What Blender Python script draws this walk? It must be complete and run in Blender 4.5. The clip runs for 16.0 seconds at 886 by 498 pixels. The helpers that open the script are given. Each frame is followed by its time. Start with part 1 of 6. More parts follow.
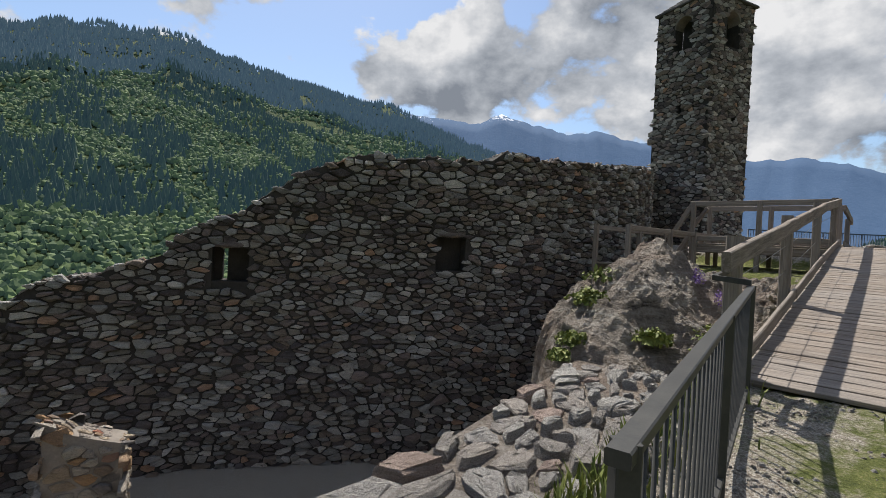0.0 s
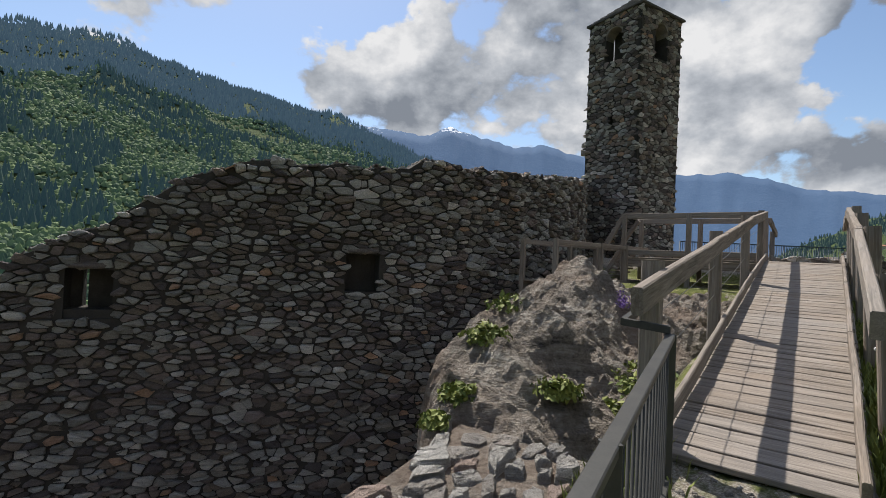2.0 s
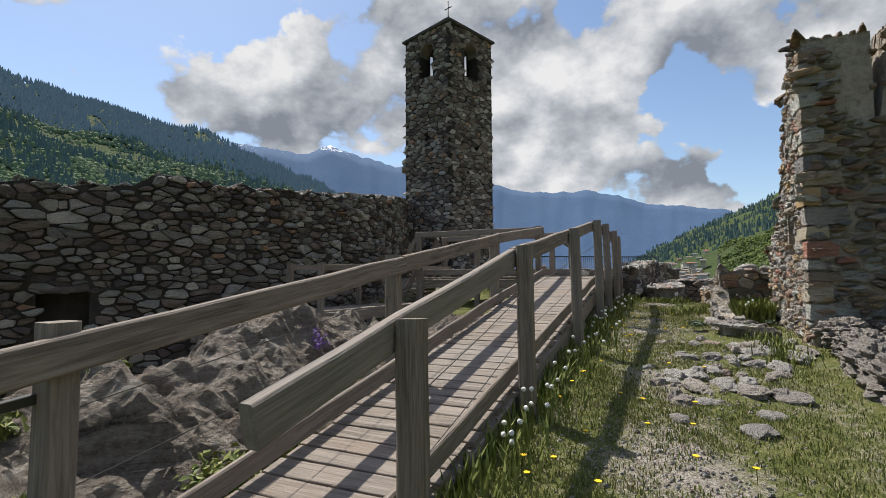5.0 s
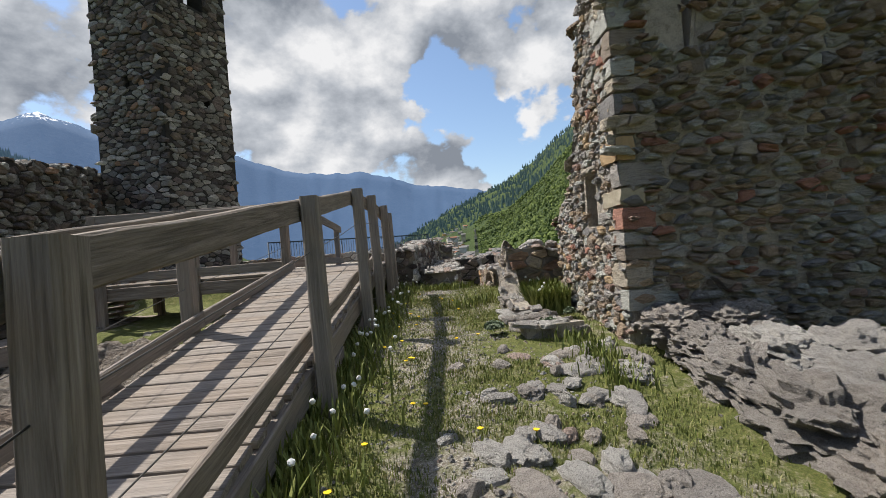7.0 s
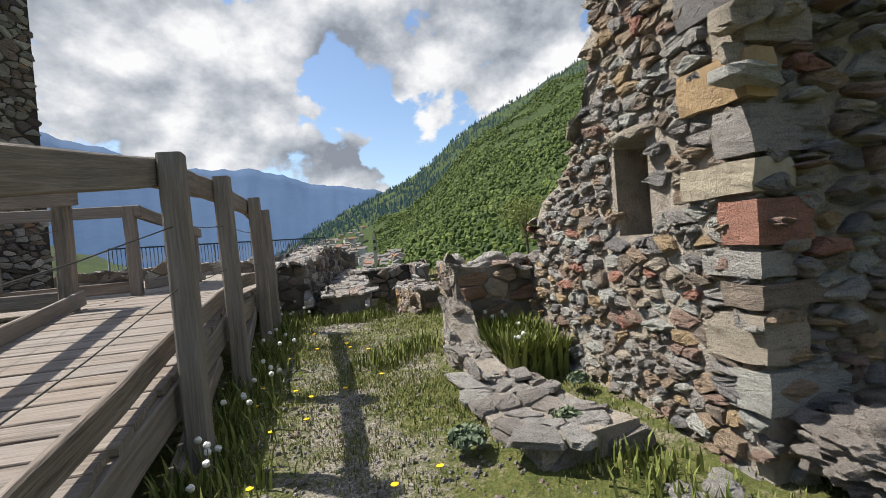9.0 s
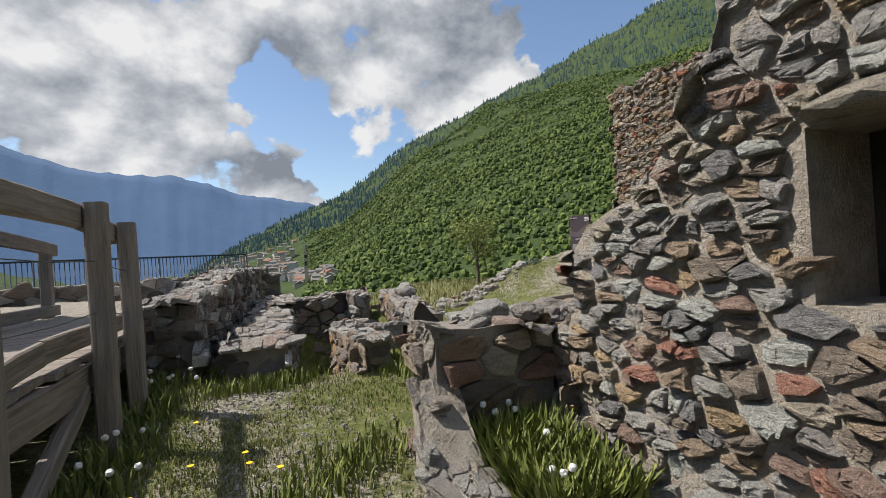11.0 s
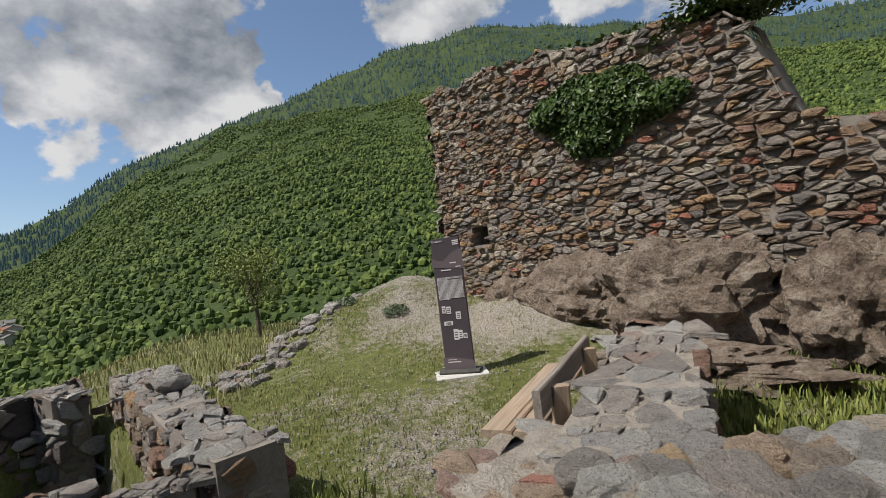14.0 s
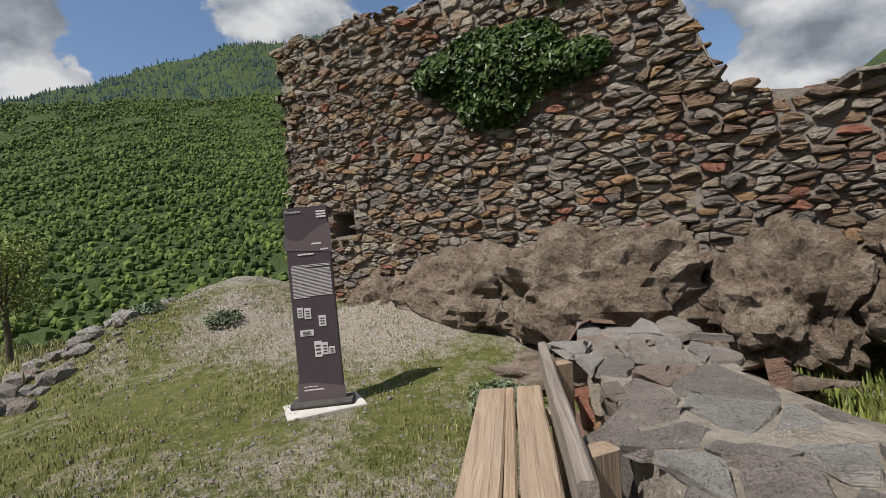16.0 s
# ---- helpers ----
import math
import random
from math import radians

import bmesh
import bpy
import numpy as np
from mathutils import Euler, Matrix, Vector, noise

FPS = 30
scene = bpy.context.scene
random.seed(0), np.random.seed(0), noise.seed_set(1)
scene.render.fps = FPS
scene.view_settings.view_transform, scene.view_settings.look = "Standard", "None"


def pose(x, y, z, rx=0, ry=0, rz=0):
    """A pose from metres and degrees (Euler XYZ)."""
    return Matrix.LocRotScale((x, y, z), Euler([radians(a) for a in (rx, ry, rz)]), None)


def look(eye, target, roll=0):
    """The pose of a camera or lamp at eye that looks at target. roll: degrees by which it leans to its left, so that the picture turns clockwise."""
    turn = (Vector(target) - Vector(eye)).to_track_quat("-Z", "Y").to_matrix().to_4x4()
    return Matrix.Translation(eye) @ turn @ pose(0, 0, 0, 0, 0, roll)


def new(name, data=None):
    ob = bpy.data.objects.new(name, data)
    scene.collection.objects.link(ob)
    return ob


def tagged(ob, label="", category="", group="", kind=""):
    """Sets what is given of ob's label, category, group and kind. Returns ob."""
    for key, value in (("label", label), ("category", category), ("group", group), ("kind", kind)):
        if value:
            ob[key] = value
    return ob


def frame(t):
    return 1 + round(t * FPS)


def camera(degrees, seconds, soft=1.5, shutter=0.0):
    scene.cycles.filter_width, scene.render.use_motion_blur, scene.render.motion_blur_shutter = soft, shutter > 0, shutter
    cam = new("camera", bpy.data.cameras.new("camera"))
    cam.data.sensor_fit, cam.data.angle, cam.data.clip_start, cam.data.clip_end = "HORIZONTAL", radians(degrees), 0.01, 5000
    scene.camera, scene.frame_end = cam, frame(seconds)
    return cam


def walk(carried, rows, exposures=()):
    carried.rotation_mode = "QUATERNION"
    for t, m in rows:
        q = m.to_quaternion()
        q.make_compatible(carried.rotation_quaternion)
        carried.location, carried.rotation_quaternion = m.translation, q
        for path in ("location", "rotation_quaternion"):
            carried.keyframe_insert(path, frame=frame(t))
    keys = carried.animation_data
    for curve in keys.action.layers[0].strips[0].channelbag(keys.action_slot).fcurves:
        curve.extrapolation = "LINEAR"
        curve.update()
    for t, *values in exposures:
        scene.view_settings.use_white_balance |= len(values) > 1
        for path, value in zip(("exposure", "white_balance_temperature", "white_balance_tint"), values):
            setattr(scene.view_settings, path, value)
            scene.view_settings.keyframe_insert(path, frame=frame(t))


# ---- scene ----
cam = camera(86.01, 16.0, soft=0.9)
PATH = [
    (0.0, pose(0.677, -0.677, 1.583, 89.153, -2.914, -0.145)),
    (0.5, pose(0.641, -0.399, 1.592, 89.018, -3.283, -1.342)),
    (1.0, pose(0.890, -0.028, 1.605, 89.410, -3.390, -1.944)),
    (1.5, pose(1.243, 0.273, 1.706, 90.249, -2.790, -3.740)),
    (2.0, pose(1.556, 0.531, 1.756, 90.755, -2.511, -6.139)),
    (2.5, pose(2.002, 0.679, 1.755, 91.340, -2.601, -8.368)),
    (3.0, pose(2.478, 0.698, 1.820, 92.277, -2.122, -10.378)),
    (3.5, pose(2.948, 0.760, 1.886, 92.814, -1.931, -11.829)),
    (3.7, pose(3.165, 0.755, 1.881, 92.984, -1.959, -12.623)),
    (5.8, pose(4.930, 1.907, 2.063, 92.156, 0.865, -28.455)),
    (6.0, pose(5.084, 2.171, 2.079, 91.571, 0.636, -31.383)),
    (6.5, pose(5.740, 2.817, 2.128, 90.864, 2.526, -38.533)),
    (7.0, pose(6.356, 3.439, 2.146, 89.942, 4.448, -45.985)),
    (7.5, pose(6.933, 4.010, 2.187, 89.395, 4.492, -50.347)),
    (8.0, pose(7.489, 4.566, 2.222, 89.425, 4.316, -53.810)),
    (8.5, pose(7.977, 5.054, 2.284, 89.032, 5.002, -57.725)),
    (9.0, pose(8.389, 5.543, 2.336, 89.077, 4.681, -58.239)),
    (9.2, pose(8.554, 5.721, 2.394, 89.072, 4.455, -58.409)),
    (11.3, pose(10.127, 6.957, 2.554, 91.084, 3.337, -68.388)),
    (11.5, pose(10.275, 7.112, 2.587, 91.406, 3.421, -70.015)),
    (12.0, pose(10.721, 7.427, 2.660, 91.479, 4.081, -74.944)),
    (12.5, pose(11.100, 7.777, 2.707, 91.395, 4.823, -80.952)),
    (13.0, pose(11.422, 8.048, 2.739, 91.123, 5.868, -86.724)),
    (13.5, pose(11.837, 8.209, 2.748, 90.934, 6.600, -91.819)),
    (14.0, pose(12.383, 8.431, 2.772, 91.267, 7.166, -95.335)),
    (14.5, pose(12.792, 8.546, 2.736, 91.110, 7.175, -97.658)),
    (15.0, pose(13.142, 8.661, 2.646, 91.177, 6.930, -99.982)),
    (15.5, pose(13.675, 8.640, 2.570, 91.445, 6.001, -104.645)),
    (16.0, pose(14.087, 8.436, 2.515, 90.776, 5.793, -113.943)),
]
walk(cam, PATH, exposures=[(0.0, 0.32), (6.0, 0.34), (8.5, 0.58), (11.3, 0.32), (13.0, 0.14), (16.0, 0.08)])

# ---------------------------------------------------------------- light
SUN_AZ = math.atan2(-0.25, 0.97)      # clockwise from +y
SUN_EL = radians(57)
world = bpy.data.worlds.new("sky")
scene.world = world
world.use_nodes = True
wt = world.node_tree
wt.nodes.clear()


def wnode(kind, **values):
    n = wt.nodes.new(kind)
    for k, v in values.items():
        if k == "op":
            n.operation = v
        else:
            n.inputs[int(k[1:])].default_value = v
    return n


def wlink(a, b, i=0):
    wt.links.new(a, b.inputs[i])


sky = wt.nodes.new("ShaderNodeTexSky")
sky.sky_type = "NISHITA"
sky.sun_disc = False
sky.sun_elevation, sky.sun_rotation = SUN_EL, SUN_AZ
sky.air_density, sky.dust_density, sky.ozone_density = 1.0, 0.6, 2.0
coord = wt.nodes.new("ShaderNodeTexCoord")
# fair-weather cumulus: two noise fields, one lifted a little, whose difference shades the heaps
stretch = wnode("ShaderNodeVectorMath", op="MULTIPLY", _1=(1.0, 1.0, 1.45))
wlink(coord.outputs["Generated"], stretch)


def cloud_field(shift):
    mv = wnode("ShaderNodeVectorMath", op="ADD", _1=shift)
    wlink(stretch.outputs[0], mv)
    nz = wt.nodes.new("ShaderNodeTexNoise")
    nz.inputs["Scale"].default_value = 4.2
    nz.inputs["Detail"].default_value = 9.0
    nz.inputs["Roughness"].default_value = 0.56
    nz.inputs["Distortion"].default_value = 0.05
    wlink(mv.outputs[0], nz)
    return nz.outputs["Fac"]


base_field = cloud_field((2.3, 0.4, 0.0))
lit_field = cloud_field((2.3 - 0.02, 0.4 + 0.03, 0.10))


warp = wt.nodes.new("ShaderNodeTexNoise")
warp.inputs["Scale"].default_value, warp.inputs["Detail"].default_value = 7.0, 6.0
wlink(coord.outputs["Generated"], warp)
wsub = wnode("ShaderNodeVectorMath", op="SUBTRACT", _1=(0.5, 0.5, 0.5))
wlink(warp.outputs["Color"], wsub)
wscl = wnode("ShaderNodeVectorMath", op="MULTIPLY", _1=(0.34, 0.34, 0.26))
wlink(wsub.outputs[0], wscl)
wdir = wnode("ShaderNodeVectorMath", op="ADD")
wlink(coord.outputs["Generated"], wdir, 0)
wlink(wscl.outputs[0], wdir, 1)
wnorm = wnode("ShaderNodeVectorMath", op="NORMALIZE")
wlink(wdir.outputs[0], wnorm)


def heap(az, el, size, gain):
    a, e = radians(az), radians(el)
    c = (math.sin(a) * math.cos(e), math.cos(a) * math.cos(e), math.sin(e))
    dot = wnode("ShaderNodeVectorMath", op="DOT_PRODUCT", _1=c)
    wlink(wnorm.outputs[0], dot)
    r = wt.nodes.new("ShaderNodeMapRange")
    r.interpolation_type = "SMOOTHSTEP"
    r.inputs["From Min"].default_value = math.cos(radians(size))
    r.inputs["From Max"].default_value = 1.0
    r.inputs["To Max"].default_value = gain
    wlink(dot.outputs["Value"], r)
    return r.outputs["Result"]


total = base_field
for az, el, size, gain in ((33, 18, 13, 0.17), (60, 27, 20, 0.15), (45, 8.5, 9, 0.15), (-6, 18, 14, 0.13), (-26, 23, 12, 0.06), (20, 27, 17, 0.13),
                           (150, 20, 20, 0.14), (48, 18, 8, -0.22), (84, 23, 9, -0.22), (-4, 29, 9, -0.18), (58, 12, 9, -0.20), (96, 32, 12, 0.13), (71, 21, 8, 0.10), (-42, 24, 12, -0.05)):
    s = wnode("ShaderNodeMath", op="ADD")
    wlink(total, s, 0)
    wlink(heap(az, el, size, gain), s, 1)
    total = s.outputs[0]
cover = wt.nodes.new("ShaderNodeMapRange")
cover.interpolation_type = "SMOOTHSTEP"
cover.inputs["From Min"].default_value, cover.inputs["From Max"].default_value = 0.505, 0.565
wlink(total, cover)
diff = wnode("ShaderNodeMath", op="SUBTRACT")
wlink(base_field, diff, 0)
wlink(lit_field, diff, 1)
shade = wt.nodes.new("ShaderNodeMapRange")
shade.inputs["From Min"].default_value, shade.inputs["From Max"].default_value = -0.15, 0.14
wlink(diff.outputs[0], shade)
tone = wt.nodes.new("ShaderNodeValToRGB")
tone.color_ramp.elements[0].color = (0.27, 0.30, 0.35, 1)
tone.color_ramp.elements[1].color = (0.94, 0.94, 0.95, 1)
e = tone.color_ramp.elements.new(0.5)
e.color = (0.55, 0.58, 0.63, 1)
wlink(shade.outputs[0], tone)
sky_bg = wt.nodes.new("ShaderNodeBackground")
sky_bg.inputs["Strength"].default_value = 0.115
wlink(sky.outputs[0], sky_bg)
cloud_bg = wt.nodes.new("ShaderNodeBackground")
cloud_bg.inputs["Strength"].default_value = 0.70
wlink(tone.outputs[0], cloud_bg)
sky_mix = wt.nodes.new("ShaderNodeMixShader")
wlink(cover.outputs[0], sky_mix, 0)
wlink(sky_bg.outputs[0], sky_mix, 1)
wlink(cloud_bg.outputs[0], sky_mix, 2)
sky_out = wt.nodes.new("ShaderNodeOutputWorld")
wlink(sky_mix.outputs[0], sky_out)

sun = new("sun", bpy.data.lights.new("sun", "SUN"))
sun.data.energy, sun.data.angle, sun.data.color = 5.0, radians(0.6), (1.0, 0.95, 0.87)
sdir = Vector((math.sin(SUN_AZ) * math.cos(SUN_EL), math.cos(SUN_AZ) * math.cos(SUN_EL), math.sin(SUN_EL)))
sun.matrix_world = look(tuple(sdir * 60), (0, 0, 0))


# ---------------------------------------------------------------- materials
def ramp_of(nt, stops, interpolation="LINEAR"):
    n = nt.nodes.new("ShaderNodeValToRGB")
    n.color_ramp.interpolation = interpolation
    els = n.color_ramp.elements
    while len(els) > 1:
        els.remove(els[-1])
    els[0].position, els[0].color = stops[0][0], (*stops[0][1], 1)
    for p, c in stops[1:]:
        x = els.new(p)
        x.color = (*c, 1)
    return n


def noise_of(nt, vec, scale, detail=6, rough=0.6, dist=0.0):
    n = nt.nodes.new("ShaderNodeTexNoise")
    n.inputs["Scale"].default_value, n.inputs["Detail"].default_value = scale, detail
    n.inputs["Roughness"].default_value, n.inputs["Distortion"].default_value = rough, dist
    nt.links.new(vec, n.inputs["Vector"])
    return n.outputs["Fac"]


def mix_of(nt, fac, a, b, mode="MIX"):
    n = nt.nodes.new("ShaderNodeMix")
    n.data_type, n.blend_type = "RGBA", mode
    if isinstance(fac, float):
        n.inputs[0].default_value = fac
    else:
        nt.links.new(fac, n.inputs[0])
    for v, i in ((a, 6), (b, 7)):
        if isinstance(v, tuple):
            n.inputs[i].default_value = (*v, 1)
        else:
            nt.links.new(v, n.inputs[i])
    return n.outputs[2]


def math_of(nt, op, a, b=0.0):
    n = nt.nodes.new("ShaderNodeMath")
    n.operation = op
    for v, i in ((a, 0), (b, 1)):
        if isinstance(v, (int, float)):
            n.inputs[i].default_value = v
        else:
            nt.links.new(v, n.inputs[i])
    return n.outputs[0]


def range_of(nt, v, a, b, c=0.0, d=1.0):
    n = nt.nodes.new("ShaderNodeMapRange")
    for i, x in zip((1, 2, 3, 4), (a, b, c, d)):
        n.inputs[i].default_value = x
    nt.links.new(v, n.inputs[0])
    return n.outputs[0]


def material(name, rough=0.9):
    m = bpy.data.materials.new(name)
    m.use_nodes = True
    nt = m.node_tree
    b = nt.nodes["Principled BSDF"]
    b.inputs["Roughness"].default_value = rough
    b.inputs["Specular IOR Level"].default_value = 0.25
    g = nt.nodes.new("ShaderNodeNewGeometry")
    return m, nt, b, g


def bump_of(nt, b, height, strength, distance):
    n = nt.nodes.new("ShaderNodeBump")
    n.inputs["Strength"].default_value, n.inputs["Distance"].default_value = strength, distance
    nt.links.new(height, n.inputs["Height"])
    nt.links.new(n.outputs[0], b.inputs["Normal"])


def random_of(nt, g):
    o = nt.nodes.new("ShaderNodeObjectInfo")
    return math_of(nt, "FRACT", math_of(nt, "ADD", g.outputs["Random Per Island"], o.outputs["Random"]))


def stone_material(name, palette, lichen=0.25):
    m, nt, b, g = material(name, 0.88)
    pos = g.outputs["Position"]
    tint = ramp_of(nt, palette, "CONSTANT")
    nt.links.new(random_of(nt, g), tint.inputs[0])
    streak = nt.nodes.new("ShaderNodeMapping")
    streak.inputs["Scale"].default_value = (5, 5, 26)
    nt.links.new(pos, streak.inputs[0])
    layers = noise_of(nt, streak.outputs[0], 1.6, 6, 0.65, 0.6)
    grain = noise_of(nt, pos, 38, 10, 0.75)
    crack = noise_of(nt, streak.outputs[0], 4.5, 8, 0.7, 1.5)
    big = noise_of(nt, pos, 0.9, 4, 0.6)
    c = mix_of(nt, range_of(nt, layers, 0.3, 0.7, 0.0, 0.5), tint.outputs[0], (0.24, 0.23, 0.22), "MULTIPLY")
    c = mix_of(nt, range_of(nt, layers, 0.35, 0.65, 0.75, 0.0), c, tint.outputs[0])
    c = mix_of(nt, range_of(nt, grain, 0.35, 0.75, 0.0, 0.55), c, (0.55, 0.53, 0.50), "OVERLAY")
    c = mix_of(nt, range_of(nt, grain, 0.62, 0.80, 0.0, lichen), c, (0.50, 0.50, 0.46))
    fine = noise_of(nt, pos, 120, 6, 0.8)
    c = mix_of(nt, range_of(nt, fine, 0.50, 0.34, 0.0, 0.7), c, (0.05, 0.045, 0.04))
    c = mix_of(nt, range_of(nt, fine, 0.55, 0.70, 0.0, 0.65), c, (0.66, 0.63, 0.58))
    c = mix_of(nt, range_of(nt, big, 0.42, 0.62, 0.15, 0.0), c, (0.09, 0.08, 0.07))
    h = math_of(nt, "ADD", math_of(nt, "MULTIPLY", layers, 0.7), math_of(nt, "MULTIPLY", grain, 0.6))
    h = math_of(nt, "ADD", math_of(nt, "ADD", h, math_of(nt, "MULTIPLY", fine, 0.35)), math_of(nt, "MULTIPLY", crack, 0.6))
    c2 = mix_of(nt, range_of(nt, crack, 0.30, 0.44, 0.45, 0.0), c, (0.05, 0.045, 0.04))
    nt.links.new(c2, b.inputs["Base Color"])
    bump_of(nt, b, h, 1.0, 0.075)
    return m


def plain(name, stops, scale=6.0, rough=0.9, bump=0.5, dist=0.02, fine=40.0, detail=8):
    m, nt, b, g = material(name, rough)
    pos = g.outputs["Position"]
    n1, n2 = noise_of(nt, pos, scale, detail, 0.65), noise_of(nt, pos, fine, 6, 0.7)
    r = ramp_of(nt, stops)
    nt.links.new(math_of(nt, "ADD", math_of(nt, "MULTIPLY", n1, 0.65), math_of(nt, "MULTIPLY", n2, 0.35)), r.inputs[0])
    nt.links.new(r.outputs[0], b.inputs["Base Color"])
    bump_of(nt, b, math_of(nt, "ADD", n1, math_of(nt, "MULTIPLY", n2, 0.6)), bump, dist)
    return m


GREY_STONE = [(0.0, (0.25, 0.24, 0.22)), (0.16, (0.18, 0.15, 0.14)), (0.30, (0.34, 0.33, 0.31)), (0.42, (0.24, 0.19, 0.15)), (0.54, (0.14, 0.12, 0.12)),
              (0.66, (0.41, 0.39, 0.36)), (0.76, (0.26, 0.20, 0.18)), (0.84, (0.31, 0.28, 0.24)), (0.93, (0.53, 0.49, 0.44)), (0.975, (0.43, 0.25, 0.15))]
WARM_STONE = [(0.0, (0.38, 0.35, 0.33)), (0.14, (0.30, 0.24, 0.19)), (0.28, (0.45, 0.43, 0.40)), (0.40, (0.41, 0.30, 0.21)), (0.52, (0.25, 0.24, 0.24)),
              (0.62, (0.50, 0.43, 0.34)), (0.74, (0.36, 0.24, 0.19)), (0.82, (0.56, 0.53, 0.47)), (0.91, (0.53, 0.36, 0.21)), (0.96, (0.45, 0.21, 0.15))]
M_STONE = stone_material("dark_rubble_stone", [(p, tuple(max(0.06, ((2 * v + sum(q) / 3) / 3 - 0.25) * 2.1 + 0.42) for v in q)) for p, q in GREY_STONE])
M_WARM = stone_material("warm_rubble_stone", [(p, (q[0] * 1.25, q[1] * 1.16, q[2] * 1.08)) for p, q in WARM_STONE])
M_FRONT = stone_material("pale_front_stone", [(p, tuple(min(0.78, v * 1.45 + 0.04) for v in q)) for p, q in WARM_STONE], 0.6)
M_MORTAR = plain("old_mortar", [(0.3, (0.12, 0.105, 0.09)), (0.55, (0.24, 0.21, 0.18)), (0.75, (0.34, 0.30, 0.25))], 3.0, 0.95, 0.9, 0.03, 30)
M_LIME = plain("pale_lime_mortar", [(0.32, (0.30, 0.25, 0.20)), (0.5, (0.56, 0.49, 0.41)), (0.7, (0.72, 0.66, 0.57))], 9.0, 0.95, 1.0, 0.10, 60)
# near-black: dark joints, and painted shade inside niches, window and hole
M_DARK = plain("dark_mortar_recess_shade", [(0.3, (0.025, 0.022, 0.02)), (0.6, (0.06, 0.054, 0.048)), (0.8, (0.13, 0.115, 0.10))], 3.0, 0.95, 0.9, 0.03, 30)
M_PLASTER = plain("grey_plaster", [(0.3, (0.16, 0.15, 0.14)), (0.7, (0.26, 0.25, 0.23))], 2.0, 0.95, 0.4, 0.02, 30)
M_GRAVEL = plain("grey_gravel", [(0.3, (0.16, 0.15, 0.14)), (0.5, (0.36, 0.35, 0.33)), (0.7, (0.58, 0.56, 0.53))], 30, 0.95, 1.0, 0.03, 90)
M_STEEL = plain("dark_painted_steel", [(0.3, (0.035, 0.035, 0.035)), (0.7, (0.075, 0.072, 0.065))], 9, 0.45, 0.15, 0.003, 80)
M_IRON = plain("blue_grey_iron", [(0.3, (0.03, 0.045, 0.07)), (0.7, (0.05, 0.07, 0.10))], 9, 0.5, 0.1, 0.003, 80)
M_TWIG = plain("bark", [(0.3, (0.07, 0.05, 0.035)), (0.7, (0.16, 0.13, 0.10))], 12, 0.95, 0.8, 0.02, 50)
M_SLATE = plain("stone_slab_roof", [(0.3, (0.04, 0.038, 0.036)), (0.7, (0.11, 0.105, 0.095))], 5, 0.9, 0.8, 0.03, 30)
M_CAP = stone_material("pale_capping_stone", [(0.0, (0.54, 0.51, 0.48)), (0.25, (0.46, 0.42, 0.385)), (0.5, (0.64, 0.61, 0.57)), (0.75, (0.55, 0.49, 0.44)), (0.92, (0.55, 0.42, 0.36))], 0.45)


def rock_material():
    m, nt, b, g = material("schist_rock", 0.9)
    pos = g.outputs["Position"]
    mp = nt.nodes.new("ShaderNodeMapping")
    mp.inputs["Rotation"].default_value = (0.5, 0.35, 0.3)
    mp.inputs["Scale"].default_value = (1, 1, 5)
    nt.links.new(pos, mp.inputs[0])
    n1, n2, n3 = noise_of(nt, mp.outputs[0], 1.3, 10, 0.68, 0.8), noise_of(nt, pos, 22, 8, 0.72), noise_of(nt, pos, 0.8, 5, 0.6)
    r = ramp_of(nt, [(0.36, (0.07, 0.058, 0.05)), (0.44, (0.25, 0.21, 0.175)), (0.54, (0.43, 0.375, 0.32)), (0.66, (0.64, 0.60, 0.54))])
    nt.links.new(math_of(nt, "ADD", math_of(nt, "MULTIPLY", n1, 0.6), math_of(nt, "MULTIPLY", n2, 0.4)), r.inputs[0])
    c = mix_of(nt, range_of(nt, n3, 0.50, 0.68, 0.0, 0.55), r.outputs[0], (0.30, 0.20, 0.14))
    c = mix_of(nt, range_of(nt, n2, 0.62, 0.74, 0.0, 0.45), c, (0.17, 0.17, 0.08))
    nt.links.new(c, b.inputs["Base Color"])
    n4 = noise_of(nt, mp.outputs[0], 9, 10, 0.75, 1.2)
    bump_of(nt, b, math_of(nt, "ADD", math_of(nt, "ADD", n1, math_of(nt, "MULTIPLY", n4, 0.6)), math_of(nt, "MULTIPLY", n2, 0.55)), 1.0, 0.25)
    return m


M_ROCK = rock_material()
M_BEDROCK = plain("brown_bedrock", [(0.34, (0.07, 0.05, 0.04)), (0.46, (0.22, 0.165, 0.125)), (0.56, (0.36, 0.29, 0.23)), (0.68, (0.52, 0.45, 0.38))], 3.5, 0.92, 1.0, 0.16, 30, 12)


